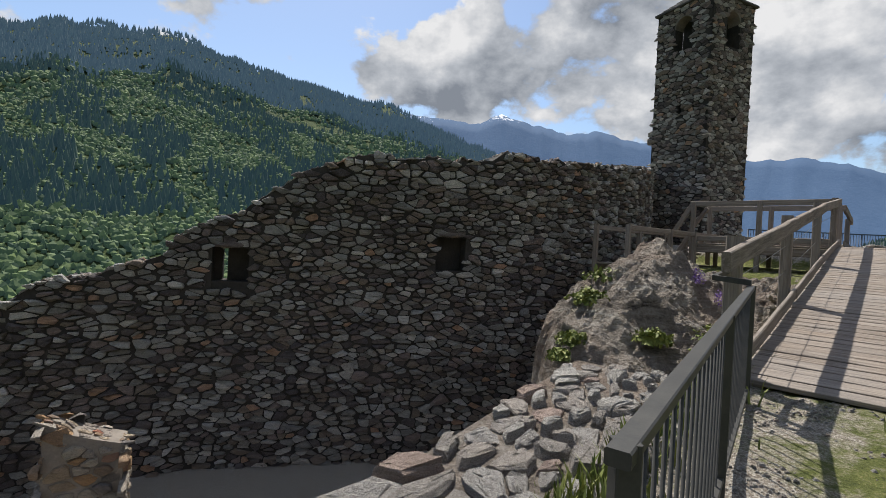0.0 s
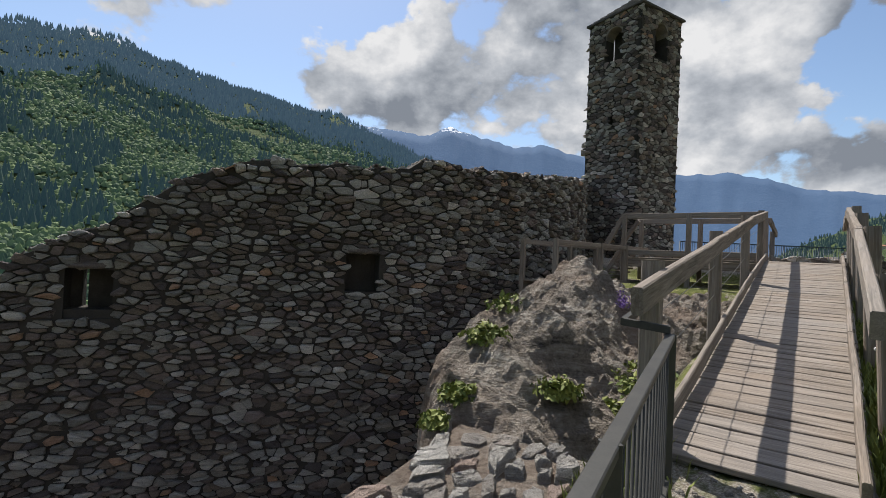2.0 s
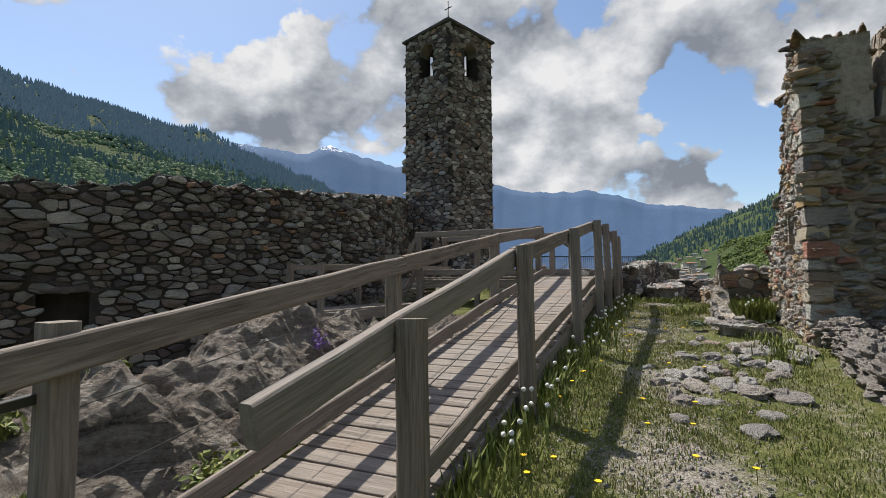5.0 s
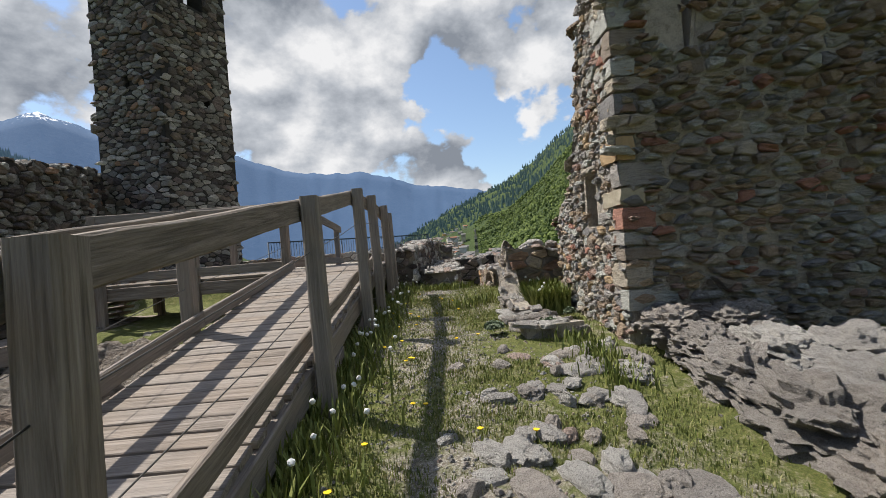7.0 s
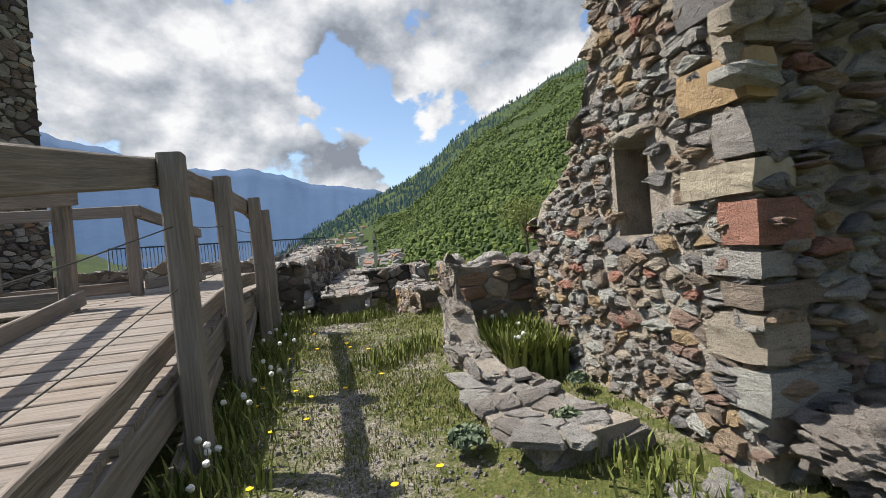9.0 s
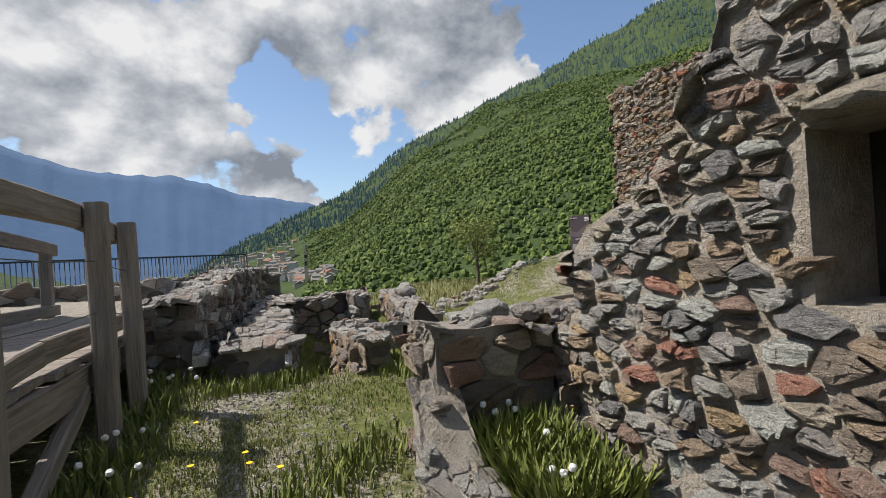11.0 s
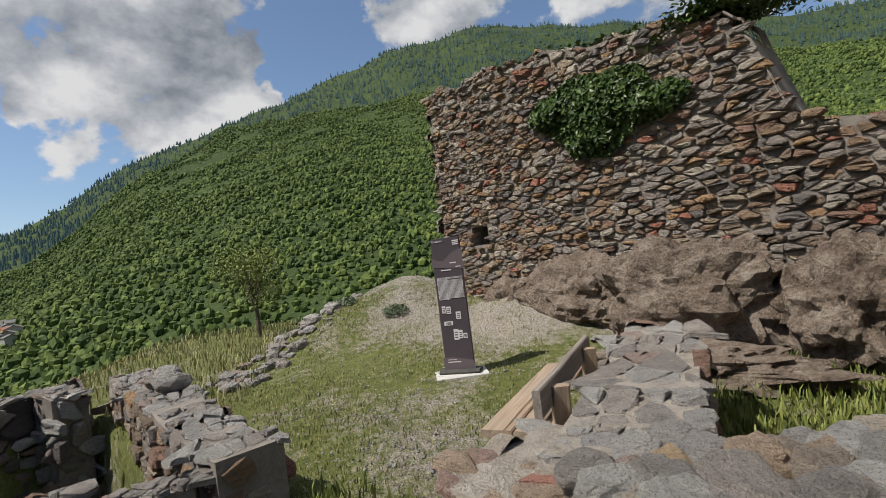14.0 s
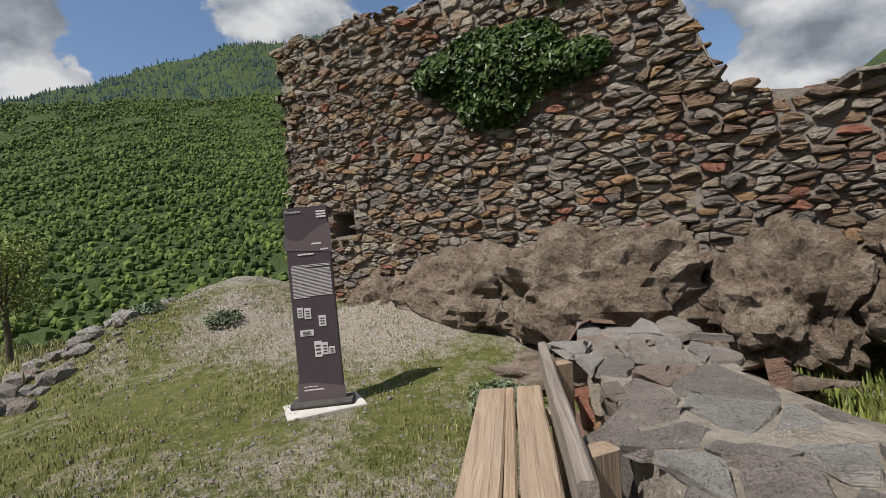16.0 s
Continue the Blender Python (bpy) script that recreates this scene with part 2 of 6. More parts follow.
def wood_material():
    m, nt, b, g = material("weathered_grey_timber", 0.85)
    tc = nt.nodes.new("ShaderNodeTexCoord")
    ob = nt.nodes.new("ShaderNodeObjectInfo")
    off = nt.nodes.new("ShaderNodeVectorMath")
    off.operation = "ADD"
    nt.links.new(tc.outputs["Object"], off.inputs[0])
    cx = nt.nodes.new("ShaderNodeCombineXYZ")
    for i in range(3):
        nt.links.new(math_of(nt, "MULTIPLY", ob.outputs["Random"], 37.0 + i * 11), cx.inputs[i])
    nt.links.new(cx.outputs[0], off.inputs[1])
    mp = nt.nodes.new("ShaderNodeMapping")
    mp.inputs["Scale"].default_value = (1.1, 22, 22)
    nt.links.new(off.outputs[0], mp.inputs[0])
    g1, g2 = noise_of(nt, mp.outputs[0], 1.5, 8, 0.62, 0.9), noise_of(nt, off.outputs[0], 1.6, 4, 0.6)
    g3 = noise_of(nt, mp.outputs[0], 6, 4, 0.6)
    r = ramp_of(nt, [(0.28, (0.030, 0.025, 0.021)), (0.42, (0.125, 0.105, 0.088)), (0.55, (0.235, 0.20, 0.172)), (0.72, (0.37, 0.33, 0.295))])
    nt.links.new(math_of(nt, "ADD", math_of(nt, "MULTIPLY", g1, 0.75), math_of(nt, "MULTIPLY", g3, 0.25)), r.inputs[0])
    c = mix_of(nt, range_of(nt, g2, 0.35, 0.7, 0.0, 0.5), r.outputs[0], (0.26, 0.20, 0.15))
    c = mix_of(nt, range_of(nt, ob.outputs["Random"], 0.0, 1.0, 0.0, 0.35), c, (0.30, 0.28, 0.26))
    nt.links.new(c, b.inputs["Base Color"])
    bump_of(nt, b, math_of(nt, "ADD", g1, math_of(nt, "MULTIPLY", g3, 0.4)), 0.8, 0.012)
    return m


M_WOOD = wood_material()


def ground_material():
    m, nt, b, g = material("grass_and_gravel", 0.95)
    pos = g.outputs["Position"]
    n1, n2, n3 = noise_of(nt, pos, 0.9, 6, 0.62, 0.4), noise_of(nt, pos, 9, 7, 0.7), noise_of(nt, pos, 55, 5, 0.7)
    grass = ramp_of(nt, [(0.32, (0.035, 0.045, 0.013)), (0.5, (0.115, 0.13, 0.034)), (0.68, (0.27, 0.235, 0.10))])
    nt.links.new(math_of(nt, "ADD", math_of(nt, "MULTIPLY", n2, 0.5), math_of(nt, "MULTIPLY", n3, 0.5)), grass.inputs[0])
    soil = ramp_of(nt, [(0.30, (0.10, 0.08, 0.06)), (0.48, (0.25, 0.215, 0.175)), (0.62, (0.46, 0.43, 0.38))])
    nt.links.new(n3, soil.inputs[0])
    vc = nt.nodes.new("ShaderNodeAttribute")
    vc.attribute_name = "bare"
    k = math_of(nt, "ADD", math_of(nt, "MULTIPLY", vc.outputs["Fac"], 0.55), math_of(nt, "ADD", math_of(nt, "MULTIPLY", n1, 0.5), math_of(nt, "MULTIPLY", n2, 0.45)))
    c = mix_of(nt, range_of(nt, k, 0.50, 0.62), grass.outputs[0], soil.outputs[0])
    nt.links.new(c, b.inputs["Base Color"])
    bump_of(nt, b, math_of(nt, "ADD", n2, math_of(nt, "MULTIPLY", n3, 0.6)), 1.0, 0.04)
    return m


M_GROUND = ground_material()


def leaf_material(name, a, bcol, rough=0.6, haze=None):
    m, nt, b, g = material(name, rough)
    # haze: weak bluish emission painted on leaves to stand for distance
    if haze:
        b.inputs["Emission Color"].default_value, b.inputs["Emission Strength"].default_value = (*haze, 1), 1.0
    r = ramp_of(nt, [(0.0, a), (1.0, bcol)])
    nt.links.new(random_of(nt, g), r.inputs[0])
    nt.links.new(r.outputs[0], b.inputs["Base Color"])
    return m


M_GRASS = leaf_material("grass_blades", (0.075, 0.105, 0.02), (0.25, 0.265, 0.075))
M_DRYGRASS = leaf_material("dry_grass_blades", (0.18, 0.18, 0.06), (0.40, 0.36, 0.18))
M_IVY = leaf_material("ivy_leaves", (0.02, 0.045, 0.010), (0.085, 0.13, 0.03), 0.4)
M_BUSH = leaf_material("bush_leaves", (0.10, 0.13, 0.03), (0.30, 0.33, 0.10))
M_SAGE = leaf_material("grey_green_leaves", (0.08, 0.11, 0.06), (0.20, 0.24, 0.15))
M_FOREST = leaf_material("forest_crowns", (0.032, 0.058, 0.013), (0.135, 0.175, 0.038), 0.8)
# distant crowns with painted haze; the high conifers also have a bluer base
M_HAZY = leaf_material("forest_crowns_painted_haze", (0.028, 0.055, 0.020), (0.145, 0.195, 0.055), 0.8, (0.010, 0.019, 0.020))
M_FIR = leaf_material("dark_firs_painted_haze", (0.022, 0.042, 0.026), (0.06, 0.09, 0.045), 0.8, (0.008, 0.018, 0.028))
M_BLUEFIR = leaf_material("conifers_painted_haze", (0.030, 0.048, 0.050), (0.075, 0.100, 0.085), 0.9, (0.026, 0.047, 0.072))
M_YELLOW = plain("yellow_petals", [(0.3, (0.70, 0.42, 0.01)), (0.7, (0.85, 0.60, 0.02))], 30, 0.7, 0.3, 0.002)
M_SEED = plain("white_seed_down", [(0.3, (0.55, 0.55, 0.53)), (0.7, (0.80, 0.80, 0.78))], 60, 0.9, 0.6, 0.003)
M_PURPLE = plain("purple_petals", [(0.3, (0.16, 0.08, 0.30)), (0.7, (0.32, 0.20, 0.50))], 30, 0.7, 0.3, 0.002)


def slope_material(name, stops, scale, glow=None, snow=None):
    m, nt, b, g = material(name, 1.0)
    pos = g.outputs["Position"]
    n1, n2 = noise_of(nt, pos, scale, 8, 0.65), noise_of(nt, pos, scale * 9, 5, 0.7)
    r = ramp_of(nt, stops)
    nt.links.new(math_of(nt, "ADD", math_of(nt, "MULTIPLY", n1, 0.6), math_of(nt, "MULTIPLY", n2, 0.4)), r.inputs[0])
    c = r.outputs[0]
    if snow:
        sp = nt.nodes.new("ShaderNodeSeparateXYZ")
        nt.links.new(pos, sp.inputs[0])
        k = math_of(nt, "ADD", sp.outputs[2], math_of(nt, "MULTIPLY", n2, 420.0))
        c = mix_of(nt, range_of(nt, k, snow, snow + 60), c, (0.75, 0.77, 0.80))
    nt.links.new(c, b.inputs["Base Color"])
    # glow paints distance haze as a faint emission
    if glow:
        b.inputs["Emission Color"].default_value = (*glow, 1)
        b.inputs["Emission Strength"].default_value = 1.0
    bump_of(nt, b, n2, 0.8, 6.0)
    return m


M_SLOPE = slope_material("forest_floor", [(0.3, (0.02, 0.035, 0.012)), (0.55, (0.05, 0.075, 0.022)), (0.75, (0.09, 0.105, 0.035))], 0.012)
# blue base and glow are aerial haze put into the colour
M_FAR = slope_material("mountain_painted_haze", [(0.3, (0.03, 0.055, 0.10)), (0.7, (0.05, 0.08, 0.13))], 0.004, glow=(0.020, 0.045, 0.095), snow=1285)

# plan axes of the ramp
RO, RA = Vector((3.525, 3.717, 0)), radians(46.5)
RU, RN = Vector((math.cos(RA), math.sin(RA), 0)), Vector((math.sin(RA), -math.cos(RA), 0))

# ---------------------------------------------------------------- small builders
def mesh_of(name, verts, faces, mats, smooth=False):
    me = bpy.data.meshes.new(name)
    me.from_pydata([tuple(v) for v in verts], [], faces)
    for m in (mats if isinstance(mats, (list, tuple)) else [mats]):
        me.materials.append(m)
    if smooth:
        me.polygons.foreach_set("use_smooth", [True] * len(me.polygons))
    me.update()
    return me


def put(name, me, parent=None, m=None, label=""):
    ob = new(name, me)
    if m is not None:
        ob.matrix_basis = m
    if parent is not None:
        ob.parent = parent
    if label:
        ob["label"] = label
    return ob


def part(name, bm, mat, parent, label="", m=None, smooth=False):
    me = bpy.data.meshes.new(name)
    bm.to_mesh(me)
    bm.free()
    me.materials.append(mat)
    if smooth:
        me.polygons.foreach_set("use_smooth", [True] * len(me.polygons))
    return put(name, me, parent, m, label)


def thing(name, place=(0, 0, 0), rz=0.0, **tags):
    ob = new(name)
    ob.empty_display_size = 0.2
    ob.matrix_basis = pose(*place, 0, 0, rz)
    return tagged(ob, **tags)


def beam_mesh(length, w, h, bevel=0.008, wob=0.004, seed=0, cuts=5):
    """A sawn timber along x, centred, with eased edges and a little warp."""
    rng = random.Random(seed)
    prof = [(-w / 2 + bevel, -h / 2), (w / 2 - bevel, -h / 2), (w / 2, -h / 2 + bevel), (w / 2, h / 2 - bevel), (w / 2 - bevel, h / 2), (-w / 2 + bevel, h / 2), (-w / 2, h / 2 - bevel), (-w / 2, -h / 2 + bevel)]
    vs, fs = [], []
    for i in range(cuts + 1):
        x = -length / 2 + length * i / cuts
        dy, dz = rng.uniform(-wob, wob), rng.uniform(-wob, wob)
        for y, z in prof:
            vs.append((x, y + dy, z + dz))
    for i in range(cuts):
        for k in range(8):
            a, c = i * 8 + k, i * 8 + (k + 1) % 8
            fs.append((a, c, c + 8, a + 8))
    fs.append(tuple(range(7, -1, -1)))
    fs.append(tuple(range(cuts * 8, cuts * 8 + 8)))
    return vs, fs


def beam(name, a, b, w, h, mat, parent, seed=0, label="", cuts=5, bevel=0.008, wob=0.004, upward=None):
    """A timber from a to b: w across, h upright."""
    a, b = Vector(a), Vector(b)
    d = b - a
    vs, fs = beam_mesh(d.length, w, h, bevel, wob, seed, cuts)
    x = d.normalized()
    up = upward or (Vector((0, 0, 1)) if abs(x.z) < 0.9 else Vector((RU if parent is not None and parent.name.startswith('wooden') else Vector((0, 1, 0)))))
    y = up.cross(x).normalized()
    z = x.cross(y)
    m = Matrix((x, y, z)).transposed().to_4x4()
    m.translation = (a + b) / 2
    return put(name, mesh_of(name, vs, fs, mat), parent, m, label)


def tube(name, pts, r, mat, parent=None, sides=6, label=""):
    vs, fs = [], []
    pts = [Vector(p) for p in pts]
    rs = r if isinstance(r, (list, tuple)) else [r] * len(pts)
    for i, p in enumerate(pts):
        d = (pts[min(i + 1, len(pts) - 1)] - pts[max(i - 1, 0)]).normalized()
        s = d.cross(Vector((0, 0, 1)) if abs(d.z) < 0.95 else Vector((1, 0, 0))).normalized()
        t = d.cross(s)
        for k in range(sides):
            a = 2 * math.pi * k / sides
            vs.append(p + (s * math.cos(a) + t * math.sin(a)) * rs[i])
    for i in range(len(pts) - 1):
        for k in range(sides):
            a, c = i * sides + k, i * sides + (k + 1) % sides
            fs.append((a, c, c + sides, a + sides))
    fs.append(tuple(range(sides)))
    fs.append(tuple(range((len(pts) - 1) * sides, len(pts) * sides)))
    return put(name, mesh_of(name, vs, fs, mat, True), parent, None, label)


# ---------------------------------------------------------------- rubble masonry
def clip(poly, mx, my, nx, ny):
    out = []
    for i in range(len(poly)):
        ax, ay = poly[i]
        bx, by = poly[(i + 1) % len(poly)]
        da, db = (ax - mx) * nx + (ay - my) * ny, (bx - mx) * nx + (by - my) * ny
        if da <= 0:
            out.append((ax, ay))
        if da * db < 0:
            t = da / (da - db)
            out.append((ax + (bx - ax) * t, ay + (by - ay) * t))
    return out


def rubble(u0, u1, v0, v1, inside, h, aspect, seed, drop=0.34, jitter=0.48):
    """Cells of a random rubble bond: (cx, cy, polygon) for each stone."""
    rng = random.Random(seed)
    w = h * aspect
    nu, nv = max(1, int(math.ceil((u1 - u0) / w))) + 2, max(1, int(math.ceil((v1 - v0) / h))) + 2
    seeds = {}
    for j in range(nv):
        for i in range(nu):
            if rng.random() < drop:
                continue
            x = u0 - w + (i + 0.5 + 0.5 * (j % 2) + rng.uniform(-jitter, jitter)) * w
            y = v0 - h + (j + 0.5 + rng.uniform(-jitter, jitter) * 0.8) * h
            seeds[i, j] = (x, y)
    cells = []
    k = 1.0 / aspect
    for (i, j), (x, y) in seeds.items():
        if not inside(x, y):
            continue
        poly = [(-1.7 * h, -1.5 * h), (1.7 * h, -1.5 * h), (1.7 * h, 1.5 * h), (-1.7 * h, 1.5 * h)]
        for dj in (-2, -1, 0, 1, 2):
            for di in (-2, -1, 0, 1, 2):
                q = seeds.get((i + di, j + dj))
                if q is None or (di == 0 and dj == 0):
                    continue
                dx, dy = (q[0] - x) * k, q[1] - y
                poly = clip(poly, dx / 2, dy / 2, dx, dy)
                if len(poly) < 3:
                    break
            if len(poly) < 3:
                break
        if len(poly) < 3:
            continue
        cells.append((x, y, [(px * aspect, py) for px, py in poly]))
    return cells


def stone_verts(cell, place, depth, gap, rng, bulge=1.0):
    x, y, poly = cell
    pts = []
    n = len(poly)
    for i in range(n):
        a, b = poly[i], poly[(i + 1) % n]
        pts.append((a[0] * 0.86 + b[0] * 0.14, a[1] * 0.86 + b[1] * 0.14))
        pts.append((a[0] * 0.14 + b[0] * 0.86, a[1] * 0.14 + b[1] * 0.86))
    if len(pts) > 12:
        pts = pts[::2] if len(pts) > 16 else pts[:12]
    n = len(pts)
    ext = max(0.02, min(max(abs(p[0]) for p in pts), max(abs(p[1]) for p in pts)))
    shrink = max(0.55, 1 - gap * rng.uniform(0.4, 2.6) / ext)
    dep = depth * rng.uniform(0.15, 1.35)
    tx, ty = rng.uniform(-0.22, 0.22) * bulge, rng.uniform(-0.25, 0.25) * bulge
    vs = []
    for s, d in ((shrink, -0.03), (shrink * 0.98, dep * 0.55), (shrink * 0.84, dep * 0.95), (shrink * 0.45, dep)):
        for px, py in pts:
            jx, jy = rng.uniform(-0.10, 0.10) * ext, rng.uniform(-0.10, 0.10) * ext
            dd = d if d < 0 else d + (px * tx + py * ty) * 0.5 + rng.uniform(-0.14, 0.14) * depth
            vs.append(place(x + px * s + jx, y + py * s + jy, dd))
    fs = []
    for r in (0, 1, 2):
        for i in range(n):
            a, c = r * n + i, r * n + (i + 1) % n
            fs.append((a, c, c + n, a + n))
    fs.append(tuple(range(3 * n, 4 * n)))
    return vs, fs


def lay_stones(parent, cells, place, mat, depth, gap, seed, near=None, count=0, bulge=1.0):
    """Stones on a face: the count nearest to a point of the plan as parts, the rest as one piece of stonework."""
    rng = random.Random(seed)
    if count:
        c = Vector(near)
        cells = sorted(cells, key=lambda q: (Vector(place(q[0], q[1], 0)) - c).length)
    vs, fs = [], []
    for i, cell in enumerate(cells):
        v, f = stone_verts(cell, place, depth, gap, rng, bulge)
        if i < count:
            put("stone", mesh_of("stone", v, f, mat), parent)
        else:
            o = len(vs)
            vs += v
            fs += [tuple(a + o for a in q) for q in f]
    if fs:
        tagged(put("stonework", mesh_of("stonework", vs, fs, mat), parent), kind="stuff")


class Line:
    """A wall's front face in plan: a polyline with smooth normals, to the right of the way along it."""

    def __init__(self, pts):
        self.p = [Vector((a, b, 0)) for a, b in pts]
        self.s = [0.0]
        for a, b in zip(self.p, self.p[1:]):
            self.s.append(self.s[-1] + (b - a).length)
        self.length = self.s[-1]
        seg = [(b - a).normalized() for a, b in zip(self.p, self.p[1:])]
        nn = [Vector((d.y, -d.x, 0)) for d in seg]
        self.n = [nn[0]] + [(a + b).normalized() for a, b in zip(nn, nn[1:])] + [nn[-1]]

    def at(self, u):
        u = min(max(u, -0.2), self.length + 0.2)
        k = 0
        while k < len(self.s) - 2 and u > self.s[k + 1]:
            k += 1
        t = (u - self.s[k]) / (self.s[k + 1] - self.s[k])
        return self.p[k].lerp(self.p[k + 1], t), self.n[k].lerp(self.n[k + 1], min(max(t, 0), 1)).normalized()


def curve(stops):
    xs, ys = [a for a, b in stops], [b for a, b in stops]
    return lambda x: float(np.interp(x, xs, ys))


def masonry(name, pts, thick, top, base, mats, size=0.16, aspect=1.9, depth=0.05, gap=0.012, seed=1, openings=(), faces="FBT01", parent=None,
            count=0, near=(0, 0, 0), step=0.3, rough_top=0.05, cap=None, bulge=1.0, **tags):
    """A rubble wall: a mortar core in columns, open where openings (u0, u1, z0, z1) go through, and stones on the faces named in faces."""
    line = Line(pts)
    mat, mortar = mats
    rng = random.Random(seed)
    plain_top = top

    def top(u):
        return plain_top(u) + rough_top * 1.6 * noise.noise(Vector((u * 2.7, seed * 1.7, 0.3))) + rough_top * noise.noise(Vector((u * 8.1, seed, 7.3)))

    us = sorted({0.0, line.length, *(u for o in openings for u in o[:2]), *(line.length * i / max(1, round(line.length / step)) for i in range(1, max(1, round(line.length / step))))})
    tops = {u: top(u) - 0.012 for u in us}
    vs, fs = [], []

    def point(u, d, z):
        p, n = line.at(u)
        q = p + n * d
        return (q.x, q.y, z)

    for a, b in zip(us, us[1:]):
        cuts = sorted((o[2], o[3]) for o in openings if o[0] <= (a + b) / 2 <= o[1])
        spans, za, zb = [], base(a), base(b)
        for c0, c1 in cuts:
            spans.append(((za, zb), (c0, c0)))
            za = zb = c1
        spans.append(((za, zb), (tops[a], tops[b])))
        for (b0, b1), (t0, t1) in spans:
            if t0 - b0 < 0.01 and t1 - b1 < 0.01:
                continue
            o = len(vs)
            vs += [point(a, 0, b0), point(b, 0, b1), point(b, 0, t1), point(a, 0, t0), point(a, -thick, b0), point(b, -thick, b1), point(b, -thick, t1), point(a, -thick, t0)]
            fs += [tuple(o + i for i in q) for q in ((0, 1, 2, 3), (5, 4, 7, 6), (3, 2, 6, 7), (0, 4, 5, 1), (0, 3, 7, 4), (1, 5, 6, 2))]
    index, weld, count_of = {}, [], {}
    for v in vs:
        weld.append(index.setdefault(tuple(round(q, 4) for q in v), len(index)))
    fs = [tuple(weld[i] for i in f) for f in fs]
    for f in fs:
        count_of[frozenset(f)] = count_of.get(frozenset(f), 0) + 1
    fs = [f for f in fs if count_of[frozenset(f)] == 1 and len(set(f)) == len(f)]
    body = put(name, mesh_of(name, list(index), fs, mortar), parent)
    if tags:
        tagged(body, **tags)

    def free(u, z, m=0.02):
        return not any(o[0] - m < u < o[1] + m and o[2] - m < z < o[3] + m for o in openings)

    lo, hi = min(base(u) for u in us), max(tops.values())
    half = size * 0.45
    if "F" in faces:
        cells = rubble(0, line.length, lo, hi, lambda u, z: half < u < line.length - half and base(u) < z < top(u) - half * 0.5 and free(u, z, half * 0.6), size, aspect, seed)
        lay_stones(body, cells, lambda u, z, d: point(u, d, z), mat, depth, gap, seed, near, count, bulge)
    if "B" in faces:
        cells = rubble(0, line.length, lo, hi, lambda u, z: half < u < line.length - half and base(u) < z < top(u) - half * 0.5 and free(u, z, half * 0.6), size * 1.15, aspect, seed + 7)
        lay_stones(body, cells, lambda u, z, d: point(u, -thick - d, z), mat, depth, gap, seed + 7)
    if "T" in faces:
        cells = rubble(0, line.length, 0, thick, lambda u, v: -0.05 < u < line.length + 0.05 and -0.02 < v < thick + 0.02, min(max(size * 1.15, 0.09), thick * (0.27 if cap else 0.22)), 1.5, seed + 3, 0.16)
        lay_stones(body, cells, lambda u, v, d: point(u, -v, top(u) + d * 0.9), cap or mat, min(depth * 0.5, 0.016), gap * (1.0 if cap else 1.6), seed + 3, near, count // 2, 0.25)
    for end, face in ((0.0, "0"), (line.length, "1")):
        if face in faces and top(end) - base(end) > 0.1:
            sign = -1 if face == "0" else 1
            cells = rubble(0, thick, base(end), top(end), lambda v, z: 0 < v < thick and z < top(end) - half * 0.4, size, min(aspect, 1.5), seed + 5)

            def place(v, z, d, end=end, sign=sign):
                p, n = line.at(end)
                t = Vector((-n.y, n.x, 0)) * sign
                q = p - n * v + t * d
                return (q.x, q.y, z)
            lay_stones(body, cells, place, mat, depth, gap, seed + 5)
    return body


# ---------------------------------------------------------------- ground
def ramp_at(s, n, z=0.0):
    p = RO + RU * s + RN * n
    return Vector((p.x, p.y, z))


def smooth(x, a, b):
    t = np.clip((x - a) / (b - a), 0, 1)
    return t * t * (3 - 2 * t)


def fbm(x, y, scale, octaves=4, seed=0.0):
    out, amp = 0.0, 1.0
    for _ in range(octaves):
        out += amp * noise.noise(Vector((x * scale + seed, y * scale - seed, seed * 0.7)))
        scale *= 2.03
        amp *= 0.5
    return out


def court_edge(s):
    return np.interp(s, [-6, -1.4, -0.6, 0.0, 1.4, 3.0, 8.0], [-1.0, -1.25, -1.7, -2.25, -2.7, -3.05, -3.7])


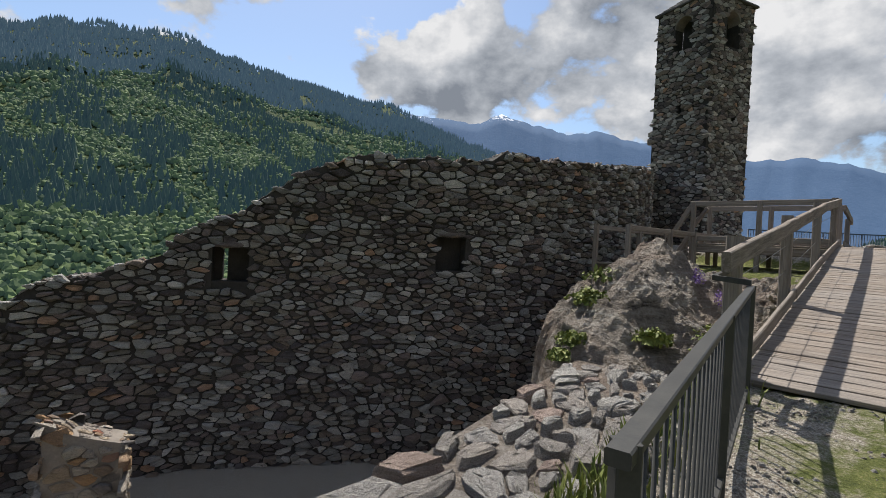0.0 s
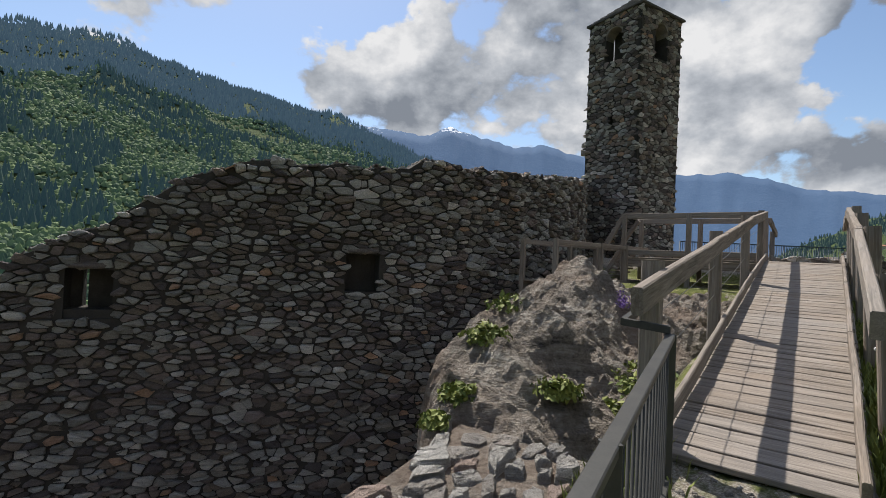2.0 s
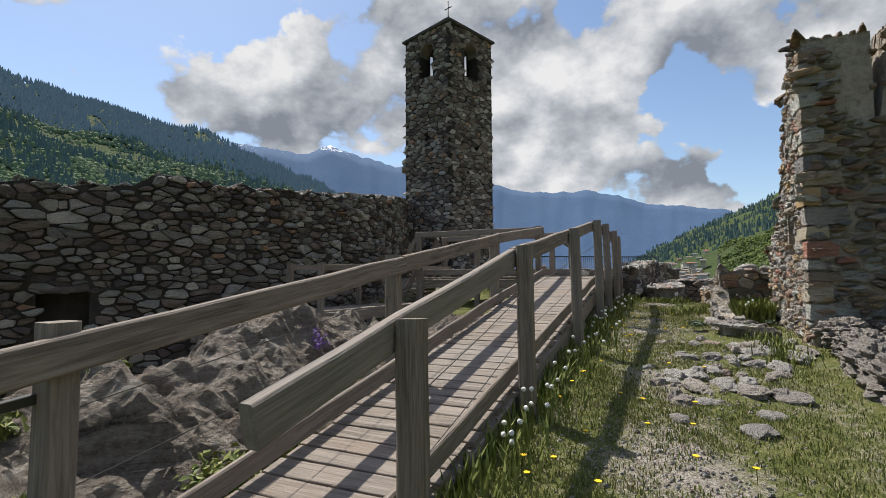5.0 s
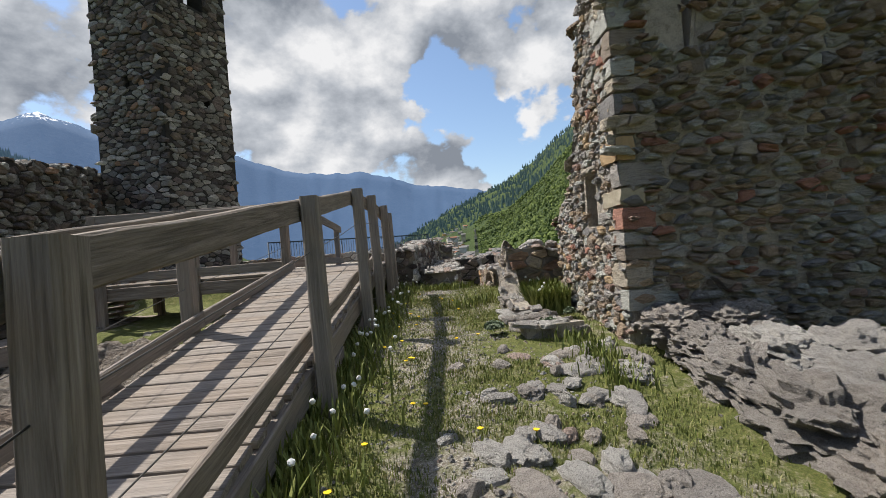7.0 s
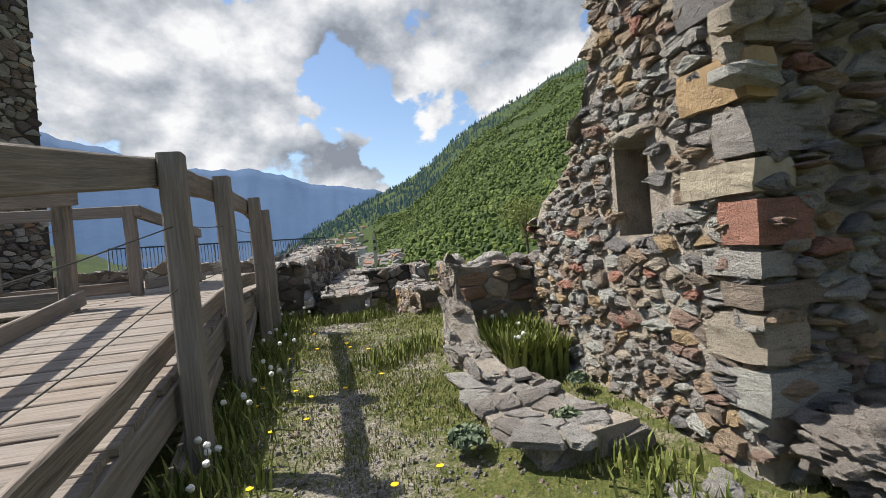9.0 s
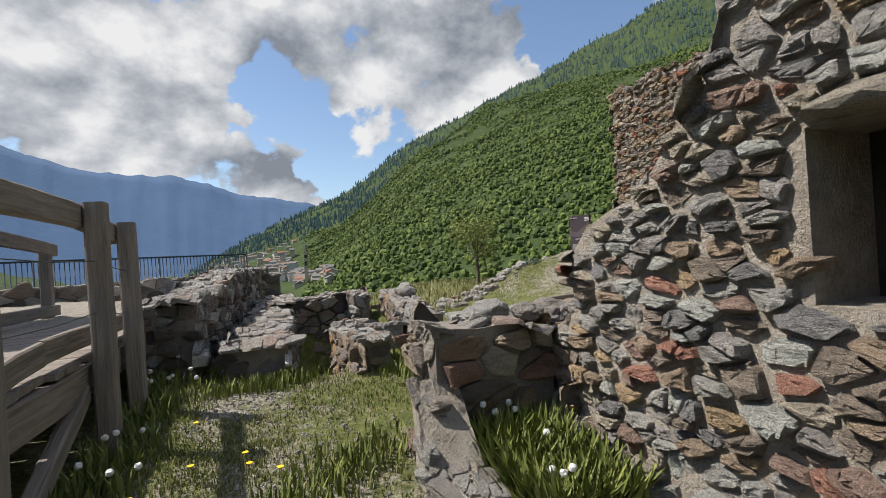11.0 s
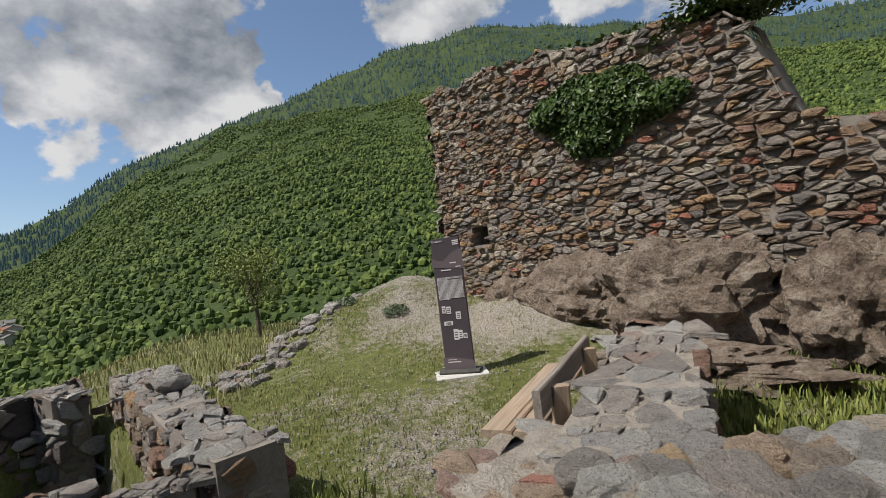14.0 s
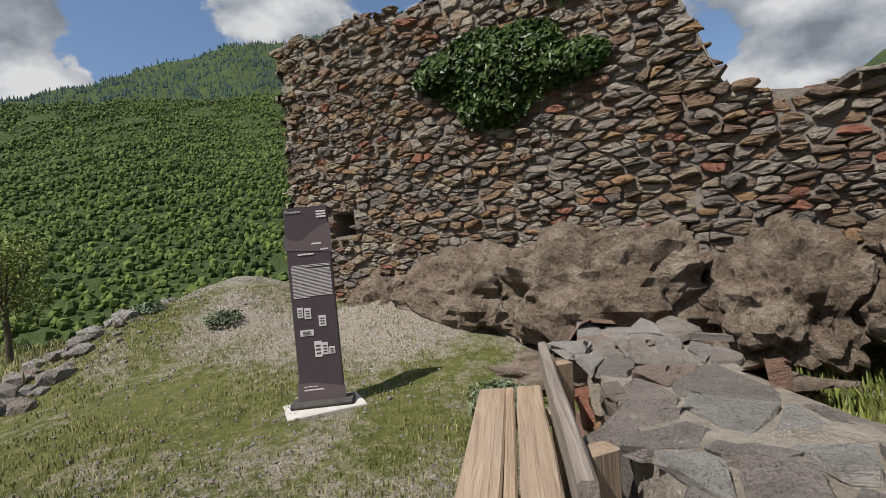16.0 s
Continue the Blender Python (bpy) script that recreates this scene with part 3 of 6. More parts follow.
def local_height(x, y):
    """Height of the hilltop ground."""
    s = (x - RO.x) * RU.x + (y - RO.y) * RU.y
    n = (x - RO.x) * RN.x + (y - RO.y) * RN.y
    g = np.interp(s, [-6, 0, 2, 5, 7.5, 11, 14], [0.10, 0.44, 0.66, 0.90, 1.08, 1.26, 1.37])
    # gravel terrace beside the tower
    g = g + (1.90 - g) * smooth(s, 12.6, 13.4) * smooth(-n, -1.9, -1.5)
    # the courtyard sunk between the ramp's rock and the long wall
    edge = court_edge(s)
    g = g - 0.55 * smooth(-n, 0.15, 0.6) * smooth(-s, -9.5, -8.5)
    pit = smooth(-n, -edge - 0.25, -edge + 0.35) * smooth(-s, -11.5, -9.0)
    g = g + (-3.9 - g) * pit
    # church floor, rising to the rock under the tall wall
    g = g + 0.9 * np.exp(-((x - 20.2) ** 2 + (y - 5.6) ** 2) / 2.2) + 1.12 * np.exp(-((x - 23.0) ** 2 / 6.0 + (y - 8.3) ** 2 / 3.0)) + 0.35 * np.exp(-((x - 21.4) ** 2 / 1.2 + (y - 9.9) ** 2 / 0.9))
    # small cellar pit among the low walls
    c, d = (x - 13.9) * 0.755 + (y - 10.4) * 0.656, (x - 13.9) * 0.656 - (y - 10.4) * 0.755
    back = 3.75 + 0.65 * d
    neck = smooth(c, 0.0, 0.25) * (1 - smooth(c, 1.5, 1.7)) * smooth(d, -0.15, 0.05) * (1 - smooth(d, 0.55, 0.78))
    room = smooth(c, 1.25, 1.45) * (1 - smooth(c, back, back + 0.25)) * smooth(d, -0.15, 0.05) * (1 - smooth(d, 1.45, 1.7))
    g = g + (0.0 - g) * np.maximum(neck, room)
    # brow of the hill to the east
    g = g - 1.2 * smooth(y - 0.15 * x, 10.5, 16.0) * smooth(x, 16.5, 19.0)
    return g


def profile(stops):
    a, b = [p for p, q in stops], [q for p, q in stops]
    return lambda az: np.interp(az, a, b)


BASE = -48.0
RANGES = [  # foot, crest, skyline as (azimuth, elevation) in degrees
    (330.0, 1900.0, profile([(-120, 14), (-60, 14.5), (-43, 16.8), (-39.8, 18.8), (-37.9, 18.3), (-30.5, 19.3), (-26, 18.3), (-21.7, 17.8), (-15.6, 16.6), (-6.3, 14.9), (-2, 13.4), (4, 11.2), (12, 7), (20, 2), (30, -2)])),
    (420.0, 2500.0, profile([(36, -2), (41.8, 1.5), (47.8, 4.7), (55.8, 8.2), (63.2, 13.7), (72.6, 17.4), (79.5, 20.0), (91.4, 24.4), (96.1, 25.0), (103.5, 25.7), (112, 24.0), (118, 23.0), (134, 18.4), (144, 16.5), (148, 12.9), (153, 10.4), (158, 13.8), (170, 16), (200, 14), (240, 12)])),
    (170.0, 1150.0, profile([(46, -2.3), (50.8, 0.8), (55, 4.4), (58.5, 6.9), (64.4, 12.6), (72.3, 15.9), (80.5, 18.2), (87, 19.0), (93, 19.2), (103, 19.6), (112, 19), (125, 17), (140, 14), (147, 11), (160, 6), (180, 4)])),
]
FAR_LINE = profile([(-60, 5), (-12, 14.2), (-6.3, 14.9), (-0.9, 14.5), (3.2, 14.1), (6.2, 15.2), (9.2, 14.4), (13.9, 13.1), (17.6, 13.3), (23.1, 11.8), (29.5, 10.0), (33, 9.7), (36.7, 9.8), (40.7, 8.8), (43, 8.0), (50, 6.9), (56, 5.5), (64, 3)])


def far_height(az, r):
    z = np.full_like(r, BASE)
    for k, (r0, r1, sky_line) in enumerate(RANGES):
        el = sky_line(az)
        crest = np.tan(np.radians(el)) * r1
        f = np.clip((r - r0) / (r1 - r0), 0, 1)
        h = BASE + (crest - BASE) * f ** (1.08) * np.where(r > r1, np.maximum(0.2, 1 - (r - r1) / 2600), 1)
        z = np.maximum(z, np.where(el > -1.9, h, BASE))
    return z


def build_ground():
    xs, ys = np.arange(-16, 30.01, 0.14), np.arange(-14, 26.01, 0.14)
    X, Y = np.meshgrid(xs, ys)
    Z = local_height(X, Y)
    rng = np.random.RandomState(3)
    R = np.hypot(X - 9, Y - 8)
    bare = np.zeros_like(Z)
    s = (X - RO.x) * RU.x + (Y - RO.y) * RU.y
    n = (X - RO.x) * RN.x + (Y - RO.y) * RN.y
    bare += np.where(s < -0.2, 0.30, 0.0) * np.exp(-((n - 0.3) / 0.7) ** 2)
    bare += 0.20 * np.exp(-((n - 2.4) / 0.5) ** 2) + 0.7 * smooth(s, 12.8, 13.3) * (n < 1.7) * (n > -6) * (s < 22)
    bare += 0.15 * np.exp(-((X - 16.0) ** 2 + (Y - 8.4) ** 2) / 2) + 0.30 * np.exp(-((X - 19.6) ** 2 + (Y - 6.3) ** 2) / 2.5)
    bare += 0.6 * (Z < -0.6) + 0.19 * np.exp(-((X - 22.3) ** 2 / 7 + (Y - 8.3) ** 2 / 3.5))
    vs, fs, bv = [], [], []
    ny, nx = X.shape
    for j in range(ny):
        for i in range(nx):
            x, y = X[j, i], Y[j, i]
            z = Z[j, i] + 0.05 * fbm(x, y, 1.1, 3) + 0.018 * noise.noise(Vector((x * 6, y * 6, 0)))
            edge = min(x + 16, 30 - x, y + 14, 26 - y)
            z -= max(0.0, 3.0 - edge) ** 1.5 * 0.9
            vs.append((x, y, z))
            bv.append(float(bare[j, i]))
    for j in range(ny - 1):
        for i in range(nx - 1):
            a = j * nx + i
            fs.append((a, a + 1, a + nx + 1, a + nx))
    # the hill's flanks, the valley and the near mountains, out to the horizon
    na = 540
    rads = [17.0, 22.0, 30.0, 45.0, 70.0, 105.0, 150.0] + [170 * 1.075 ** k for k in range(46)]
    o = len(vs)
    az = np.linspace(-180, 180, na, endpoint=False)
    for r in rads:
        zz = far_height(np.where(az < -125, az + 360, az), np.full(na, float(r)))
        drop = smooth(np.float64(r), 16.0, 150.0)
        for a, z in zip(az, zz):
            x, y = 9 + r * math.sin(radians(a)), 8 + r * math.cos(radians(a))
            zz1 = -2.4 * (1 - drop) + z * drop
            if r > 200:
                zz1 += fbm(x, y, 0.006, 4, 3.0) * min(26.0, (r - 200) * 0.03)
            vs.append((x, y, zz1))
            bv.append(0.0)
    for k in range(len(rads) - 1):
        for i in range(na):
            a, b = o + k * na + i, o + k * na + (i + 1) % na
            fs.append((a, a + na, b + na, b))
    me = mesh_of("ground", vs, fs, [M_GROUND, M_SLOPE], True)
    mi = [0] * ((ny - 1) * (nx - 1)) + [1] * ((len(rads) - 1) * na)
    me.polygons.foreach_set("material_index", mi)
    at = me.attributes.new("bare", "FLOAT", "POINT")
    at.data.foreach_set("value", bv)
    return tagged(put("ground", me), "worn mountain grass with gravel and bare earth, falling to a wooded valley", "ground", kind="structure")


build_ground()


def ground_z(x, y):
    return float(local_height(np.float64(x), np.float64(y))) + 0.05 * fbm(x, y, 1.1, 3) + 0.018 * noise.noise(Vector((x * 6, y * 6, 0)))


def build_far_range():
    vs, fs = [], []
    azs = np.arange(-70, 75, 0.35)
    fr = [0.0, 0.35, 0.7, 0.9, 1.0, 1.0]
    for k, f in enumerate(fr):
        for a in azs:
            el = float(FAR_LINE(a))
            r = 2700 + 1400 * f + (300 if k == 5 else 0)
            crest = math.tan(radians(el)) * 4100
            z = -60 + (crest + 60) * f + 16 * fbm(a * 0.9, f * 6, 1.1, 4, 5.0) * (1 if f > 0 else 0)
            if k == 5:
                z -= 400
            vs.append((9 + r * math.sin(radians(a)), 8 + r * math.cos(radians(a)), z))
    n = len(azs)
    for k in range(len(fr) - 1):
        for i in range(n - 1):
            a = k * n + i
            fs.append((a, a + n, a + n + 1, a + 1))
    tagged(put("backdrop", mesh_of("backdrop", vs, fs, M_FAR, True)), "far mountain range in painted blue haze, with snow on its peaks", "mountains", kind="structure")


build_far_range()

# ---------------------------------------------------------------- long wall and tower
LONG = [(-12.5, 6.7), (-8.3, 9.0), (-5.4, 10.5), (-2.8, 11.05), (-0.3, 11.5), (2.2, 12.1), (4.4, 13.4), (6.6, 15.4), (8.0, 17.7), (9.0, 19.9)]
SHIFT = Vector((0.435, -0.413, 0))
LONG_FACE = [(x + SHIFT.x, y + SHIFT.y) for x, y in LONG]
_l = Line(LONG_FACE)


def along(x):
    """How far along the long wall a plan x lies."""
    k = 0
    while k < len(LONG) - 2 and x > LONG[k + 1][0]:
        k += 1
    t = (x - LONG[k][0]) / (LONG[k + 1][0] - LONG[k][0])
    return _l.s[k] + t * (_l.s[k + 1] - _l.s[k])


long_top = curve([(along(x), z) for x, z in ((-12.5, -1.2), (-8.3, -0.05), (-7.56, 0.4), (-6.73, 0.65), (-5.92, 0.98), (-5.5, 1.5), (-5.0, 1.82), (-4.4, 2.05), (-3.56, 2.7), (-2.82, 3.2), (-1.53, 3.62),
                                             (-0.31, 3.63), (1.11, 3.69), (1.85, 3.95), (3.53, 3.92), (5.74, 4.2), (6.6, 4.36), (8.0, 4.72), (9.0, 5.0))])
masonry("wall_north", LONG_FACE, 0.9, long_top, lambda u: -5.2, (M_STONE, M_DARK), 0.108, 2.1, 0.09, 0.011, 11,
        openings=[(along(-4.98), along(-4.20), 0.25, 1.20), (along(0.12), along(0.85), 0.85, 1.70)], faces="FT0", count=260, near=(-0.5, 11.5, 1.0), rough_top=0.09,
        label="tall ruined curtain wall of dark rubble stone", category="wall", kind="structure")


def tower():
    t = thing("bell_tower", (0, 0, 0), label="square bell tower of grey rubble stone with belfry openings", category="tower")
    A, B, C, D = [(9.465, 19.757), (10.545, 17.497), (12.805, 18.577), (11.725, 20.837)]
    top = lambda u: 11.65
    base = lambda u: 1.2
    for i, (p, q) in enumerate(((A, B), (B, C), (C, D), (D, A))):
        w = (Vector(q) - Vector(p)).length
        hw = 0.40 if i < 2 else 0.32
        ops = [(w / 2 - hw, w / 2 + hw, 9.77, 11.21 if i < 2 else 11.55)]
        if i == 0:
            ops.append((w / 2 - 0.09, w / 2 + 0.10, 7.15, 7.65))
        if i == 1:
            ops.append((w * 0.56, w * 0.56 + 0.24, 6.9, 7.18))
        masonry("tower_wall", [p, q], 0.5, top, base, (M_STONE, M_DARK), 0.11, 2.0, 0.05, 0.009, 40 + i, openings=ops, faces="F" if i < 2 else "", parent=t, count=60 if i < 2 else 0, near=(10.5, 17.5, 4), rough_top=0.0)
    # arched heads of the belfry openings
    for p, q, hw in ((A, B, 0.40), (B, C, 0.40)):
        p, q = Vector((*p, 0)), Vector((*q, 0))
        d = (q - p).normalized()
        n = Vector((d.y, -d.x, 0))
        mid = (p + q) / 2
        vs, fs = [], []
        m = 8
        for depth in (0.0, -0.5):
            for k in range(m + 1):
                a = math.pi * k / m
                vs.append(mid + n * depth + d * (-hw * math.cos(a)) + Vector((0, 0, 11.19 - hw + hw * math.sin(a))))
            for k in range(m + 1):
                vs.append(mid + n * depth + d * (-hw + 2 * hw * k / m) + Vector((0, 0, 11.213)))
        w = 2 * (m + 1)
        for k in range(m):
            fs.append((k, k + 1, m + 2 + k, m + 1 + k))
            fs.append((w + k + 1, w + k, w + m + 1 + k, w + m + 2 + k))
            fs.append((k + 1, k, w + k, w + k + 1))
        put("arch", mesh_of("arch", vs, fs, M_MORTAR), t)
    # roof of stone slabs in courses
    c = (Vector((*A, 0)) + Vector((*C, 0))) / 2
    half = [Vector((*p, 0)) - c for p in (A, B, C, D)]
    rng = random.Random(4)
    for k in range(7):
        f0 = 1.08 * (1 - k / 7) + 0.02
        f1 = 1.08 * (1 - (k + 1) / 7) + 0.02
        z0, z1 = 11.62 + k * 0.155, 11.62 + (k + 1) * 0.155 + 0.04
        vs = [c + h * f0 * rng.uniform(0.98, 1.02) + Vector((0, 0, z0)) for h in half] + [c + h * f0 * 0.985 + Vector((0, 0, z0 + 0.08)) for h in half] + [c + h * f1 + Vector((0, 0, z1)) for h in half]
        fs = [(3, 2, 1, 0)] + [(i, (i + 1) % 4, 4 + (i + 1) % 4, 4 + i) for i in range(4)] + [(4 + i, 4 + (i + 1) % 4, 8 + (i + 1) % 4, 8 + i) for i in range(4)] + [(8, 9, 10, 11)]
        put("roof_course", mesh_of("roof_course", vs, fs, M_SLATE), t)
    cross = tube("cross", [c + Vector((0, 0, 12.6)), c + Vector((0, 0, 13.45))], 0.022, M_STEEL, t)
    d = (half[1] - half[0]).normalized()
    tube("cross_arm", [c + d * -0.19 + Vector((0, 0, 13.15)), c + d * 0.19 + Vector((0, 0, 13.15))], 0.02, M_STEEL, cross)


tower()

# ---------------------------------------------------------------- ramp and walkways
def deck_z(s):
    return min(0.52 + 0.15 * s, 1.95)


def right(s):
    return 1.0 + 0.035 * s


def boardwalk():
    w = thing("wooden_ramp", label="weathered grey timber ramp with plank deck and handrails", category="ramp")
    rng = random.Random(8)
    s = -0.15
    i = 0
    while s < 13.3:
        pw = rng.uniform(0.17, 0.21)
        z = deck_z(s + pw / 2) - 0.025
        a = ramp_at(s + pw / 2, -0.02 + rng.uniform(-0.03, 0.02), z + rng.uniform(-0.003, 0.003))
        b = ramp_at(s + pw / 2 + rng.uniform(-0.008, 0.008), right(s) + 0.10 + rng.uniform(-0.02, 0.03), z + rng.uniform(-0.003, 0.003))
        beam("plank", a, b, pw - 0.019, 0.045, M_WOOD, w, i, cuts=3, bevel=0.005, upward=Vector((-RU.x * 0.15, -RU.y * 0.15, 1.0)) if s < 9.4 else None)
        s += pw
        i += 1

    def post(s, n, base, top, tilt=0.0):
        a, b = ramp_at(s, n, base), ramp_at(s + tilt, n + rng.uniform(-0.02, 0.02), top)
        return beam("post", a, b, 0.135, 0.135, M_WOOD, w, int(s * 31 + n * 7) + 3, cuts=4, bevel=0.014)

    def rail(p, q, name="handrail", ww=0.07, h=0.17):
        return beam(name, p, q, ww, h, M_WOOD, w, rng.randrange(999), cuts=6, bevel=0.010, wob=0.006)

    LS = [(0.0, 1.78), (3.1, None), (6.6, None), (10.1, None)]
    left = []
    for k, (s, top) in enumerate(LS):
        t = top or deck_z(s) + 1.22
        post(s, -0.12, ground_z(*ramp_at(s, -0.12).xy) - 0.3 if k else 0.1, t, 0.0)
        left.append((s, t))
    RS = [(0.9, 1.76), (2.98, 2.25), (5.5, 2.63), (7.8, 2.98), (9.1, 3.04), (10.7, 3.03), (11.5, 2.95)]
    rights = []
    for k, (s, t) in enumerate(RS):
        gz = ground_z(*ramp_at(s, right(s) + 0.2).xy)
        a, b = ramp_at(s - 0.06, right(s) + 0.24, gz - 0.05), ramp_at(s, right(s) + 0.20, t)
        beam("post", a, b, 0.135, 0.135, M_WOOD, w, 50 + k, cuts=4, bevel=0.014)
        rights.append((s, t))
    # top rails, then the kerb boards along the deck
    pts = [(-0.75, 1.53)] + [(s, t - 0.10) for s, t in left[1:]]
    for (s0, t0), (s1, t1) in zip(pts, pts[1:]):
        rail(ramp_at(s0, -0.02, t0), ramp_at(s1 + 0.03, -0.02, t1))
    pts = [(-0.05, 1.47)] + [(s, t - 0.10) for s, t in rights[1:]]
    for (s0, t0), (s1, t1) in zip(pts, pts[1:]):
        rail(ramp_at(s0, right(s0) + 0.10, t0), ramp_at(s1 + 0.03, right(s1) + 0.10, t1))
    for n, ss in ((lambda s: -0.0, [-0.5, 3.1, 6.6, 10.1]), (lambda s: right(s) + 0.06, [-0.3, 2.9, 6.1, 8.3, 10.1, 13.2])):
        for s0, s1 in zip(ss, ss[1:]):
            rail(ramp_at(s0, n(s0), deck_z(s0) + 0.12), ramp_at(s1, n(s1), deck_z(s1) + 0.12), "kerb_board", 0.045, 0.15)
    for n in (0.12, 0.9):
        for s0, s1 in ((-0.1, 4.8), (4.8, 9.5), (9.5, 13.2)):
            rail(ramp_at(s0, n, deck_z(s0) - 0.16), ramp_at(s1, n, deck_z(s1) - 0.16), "joist", 0.12, 0.2)
    for s0, s1 in ((-0.1, 2.9), (2.9, 6.1), (6.1, 9.5), (9.5, 13.2)):
        rail(ramp_at(s0, right(s0) + 0.08, deck_z(s0) - 0.17), ramp_at(s1, right(s1) + 0.08, deck_z(s1) - 0.17), "joist", 0.10, 0.22)
    for s, bs in ((8.3, 7.5), (10.1, 9.3), (6.1, 5.4)):
        gz = ground_z(*ramp_at(bs, right(s) + 0.2).xy)
        rail(ramp_at(bs, right(s) + 0.12, gz), ramp_at(s + 0.5, right(s) + 0.12, deck_z(s) - 0.25), "brace", 0.09, 0.12)
    # landing beyond the side bay
    L2 = [(11.9, 3.14), (15.2, 3.0)]
    for s, t in L2:
        post(s, -0.12, deck_z(s) - 0.3, t)
    rail(ramp_at(11.9, -0.02, 3.06), ramp_at(15.25, -0.02, 2.9))
    rail(ramp_at(11.9, 0.0, 2.09), ramp_at(15.2, 0.0, 2.03), "kerb_board", 0.045, 0.15)
    # wire strands between the posts
    for side, posts in ((-0.12, left), (None, rights)):
        for (s0, t0), (s1, t1) in zip(posts, posts[1:]):
            for dz in (0.42, 0.78):
                a = ramp_at(s0, side if side is not None else right(s0) + 0.20, t0 - dz)
                b = ramp_at(s1, side if side is not None else right(s1) + 0.20, t1 - dz)
                tube("wire", [a, (a + b) / 2 - Vector((0, 0, 0.015)), b], 0.0035, M_STEEL, w, 5)
    return w


boardwalk()


def side_walk():
    w = thing("wooden_walkway", label="lower timber walkway and stair along the ruined wall", category="walkway")
    rng = random.Random(18)
    # bay that leaves the ramp's head towards the tower
    for i in range(9):
        s = 10.2 + i * 0.19
        beam("plank", ramp_at(s + 0.09, -3.4, 1.925), ramp_at(s + 0.09, -0.06, 1.925), 0.178, 0.045, M_WOOD, w, 700 + i, cuts=3)
    beam("joist", ramp_at(10.22, -3.4, 1.78), ramp_at(10.22, -0.1, 1.78), 0.1, 0.22, M_WOOD, w, 720)
    beam("joist", ramp_at(11.85, -3.4, 1.78), ramp_at(11.85, -0.1, 1.78), 0.1, 0.22, M_WOOD, w, 721)
    for s in (10.15, 11.9):
        for n in (-1.7, -3.35):
            beam("post", ramp_at(s, n, -0.2), ramp_at(s, n, 3.12), 0.12, 0.12, M_WOOD, w, int(s * 13 - n * 5))
        beam("handrail", ramp_at(s, 0.0, 3.08), ramp_at(s, -3.45, 3.08), 0.07, 0.15, M_WOOD, w, int(s))
        beam("kerb_board", ramp_at(s, -0.06, 2.07), ramp_at(s, -3.4, 2.07), 0.045, 0.15, M_WOOD, w, int(s) + 4)
    # stair rails down to the walk that follows the wall
    low = [(8.63, 14.79), (6.43, 13.19), (4.73, 11.84)]
    head = ramp_at(10.15, -3.4)
    for dz0, dz1 in ((3.05, 2.2), (2.2, 1.35)):
        beam("handrail", (head.x, head.y, dz0), (7.73, 13.84, dz1), 0.06, 0.13, M_WOOD, w, 31)
        beam("handrail", (head.x + 0.8, head.y + 0.6, dz0), (8.63, 14.79, dz1), 0.06, 0.13, M_WOOD, w, 32)
    for k in range(6):
        f = (k + 0.5) / 6
        a, b = Vector((head.x, head.y, 1.9)).lerp(Vector((7.73, 13.84, 1.2)), f), Vector((head.x + 0.8, head.y + 0.6, 1.9)).lerp(Vector((8.63, 14.79, 1.2)), f)
        beam("tread", a, b, 0.27, 0.05, M_WOOD, w, 60 + k, cuts=2)
    for off, hi in ((0.0, 2.2), (0.95, 2.2)):
        q = [Vector((x + off * 0.6, y - off * 0.75, 0)) for x, y in low]
        for a, b in zip(q, q[1:]):
            beam("handrail", (a.x, a.y, 2.18), (b.x, b.y, 2.18), 0.06, 0.12, M_WOOD, w, 33)
            beam("joist", (a.x, a.y, 1.12), (b.x, b.y, 1.12), 0.1, 0.24, M_WOOD, w, 34)
        for a in (q[0], q[0].lerp(q[1], 0.5), q[1], q[2]):
            beam("post", (a.x, a.y, -1.2), (a.x, a.y, 2.26), 0.11, 0.11, M_WOOD, w, 35)
    n = 18
    for k in range(n):
        f = (k + 0.5) / n
        a = Vector((8.63, 14.79, 1.25)).lerp(Vector((4.73, 11.84, 1.25)), f)
        beam("plank", a, a + Vector((0.57, -0.71, 0)), 0.25, 0.045, M_WOOD, w, 800 + k, cuts=2)


side_walk()


def steel_railing():
    w = thing("steel_railing", label="dark painted steel railing with thin upright bars", category="railing")
    a, b = Vector((3.18, 3.13, 1.34)), Vector((1.02, 0.19, 1.20))
    beam("top_rail", a, b, 0.05, 0.035, M_STEEL, w, 1, bevel=0.004, wob=0)
    drop = Vector((0, 0, -0.82))
    beam("bottom_rail", a + drop, b + drop, 0.05, 0.03, M_STEEL, w, 2, bevel=0.003, wob=0)
    for f in (0.0, 0.48, 0.985):
        p = a.lerp(b, f)
        beam("post", p + Vector((0, 0, -1.05)), p + Vector((0, 0, 0.016)), 0.05, 0.05, M_STEEL, w, 3, bevel=0.004, wob=0)
    n = 33
    for k in range(1, n):
        if k in (16, 32):
            continue
        p = a.lerp(b, k / n)
        tube("bar", [p + drop, p], 0.0065, M_STEEL, w, 6)
    # return arms that fix it to the first timber post
    q = ramp_at(0.0, -0.16)
    for z in (1.40, 0.78):
        c = Vector((2.985, 3.307, z))
        beam("arm", (a.x, a.y, z - 0.02), c, 0.04, 0.045, M_STEEL, w, 4, bevel=0.003, wob=0)
        beam("arm", c, (q.x, q.y, z + 0.05), 0.04, 0.045, M_STEEL, w, 5, bevel=0.003, wob=0)


steel_railing()

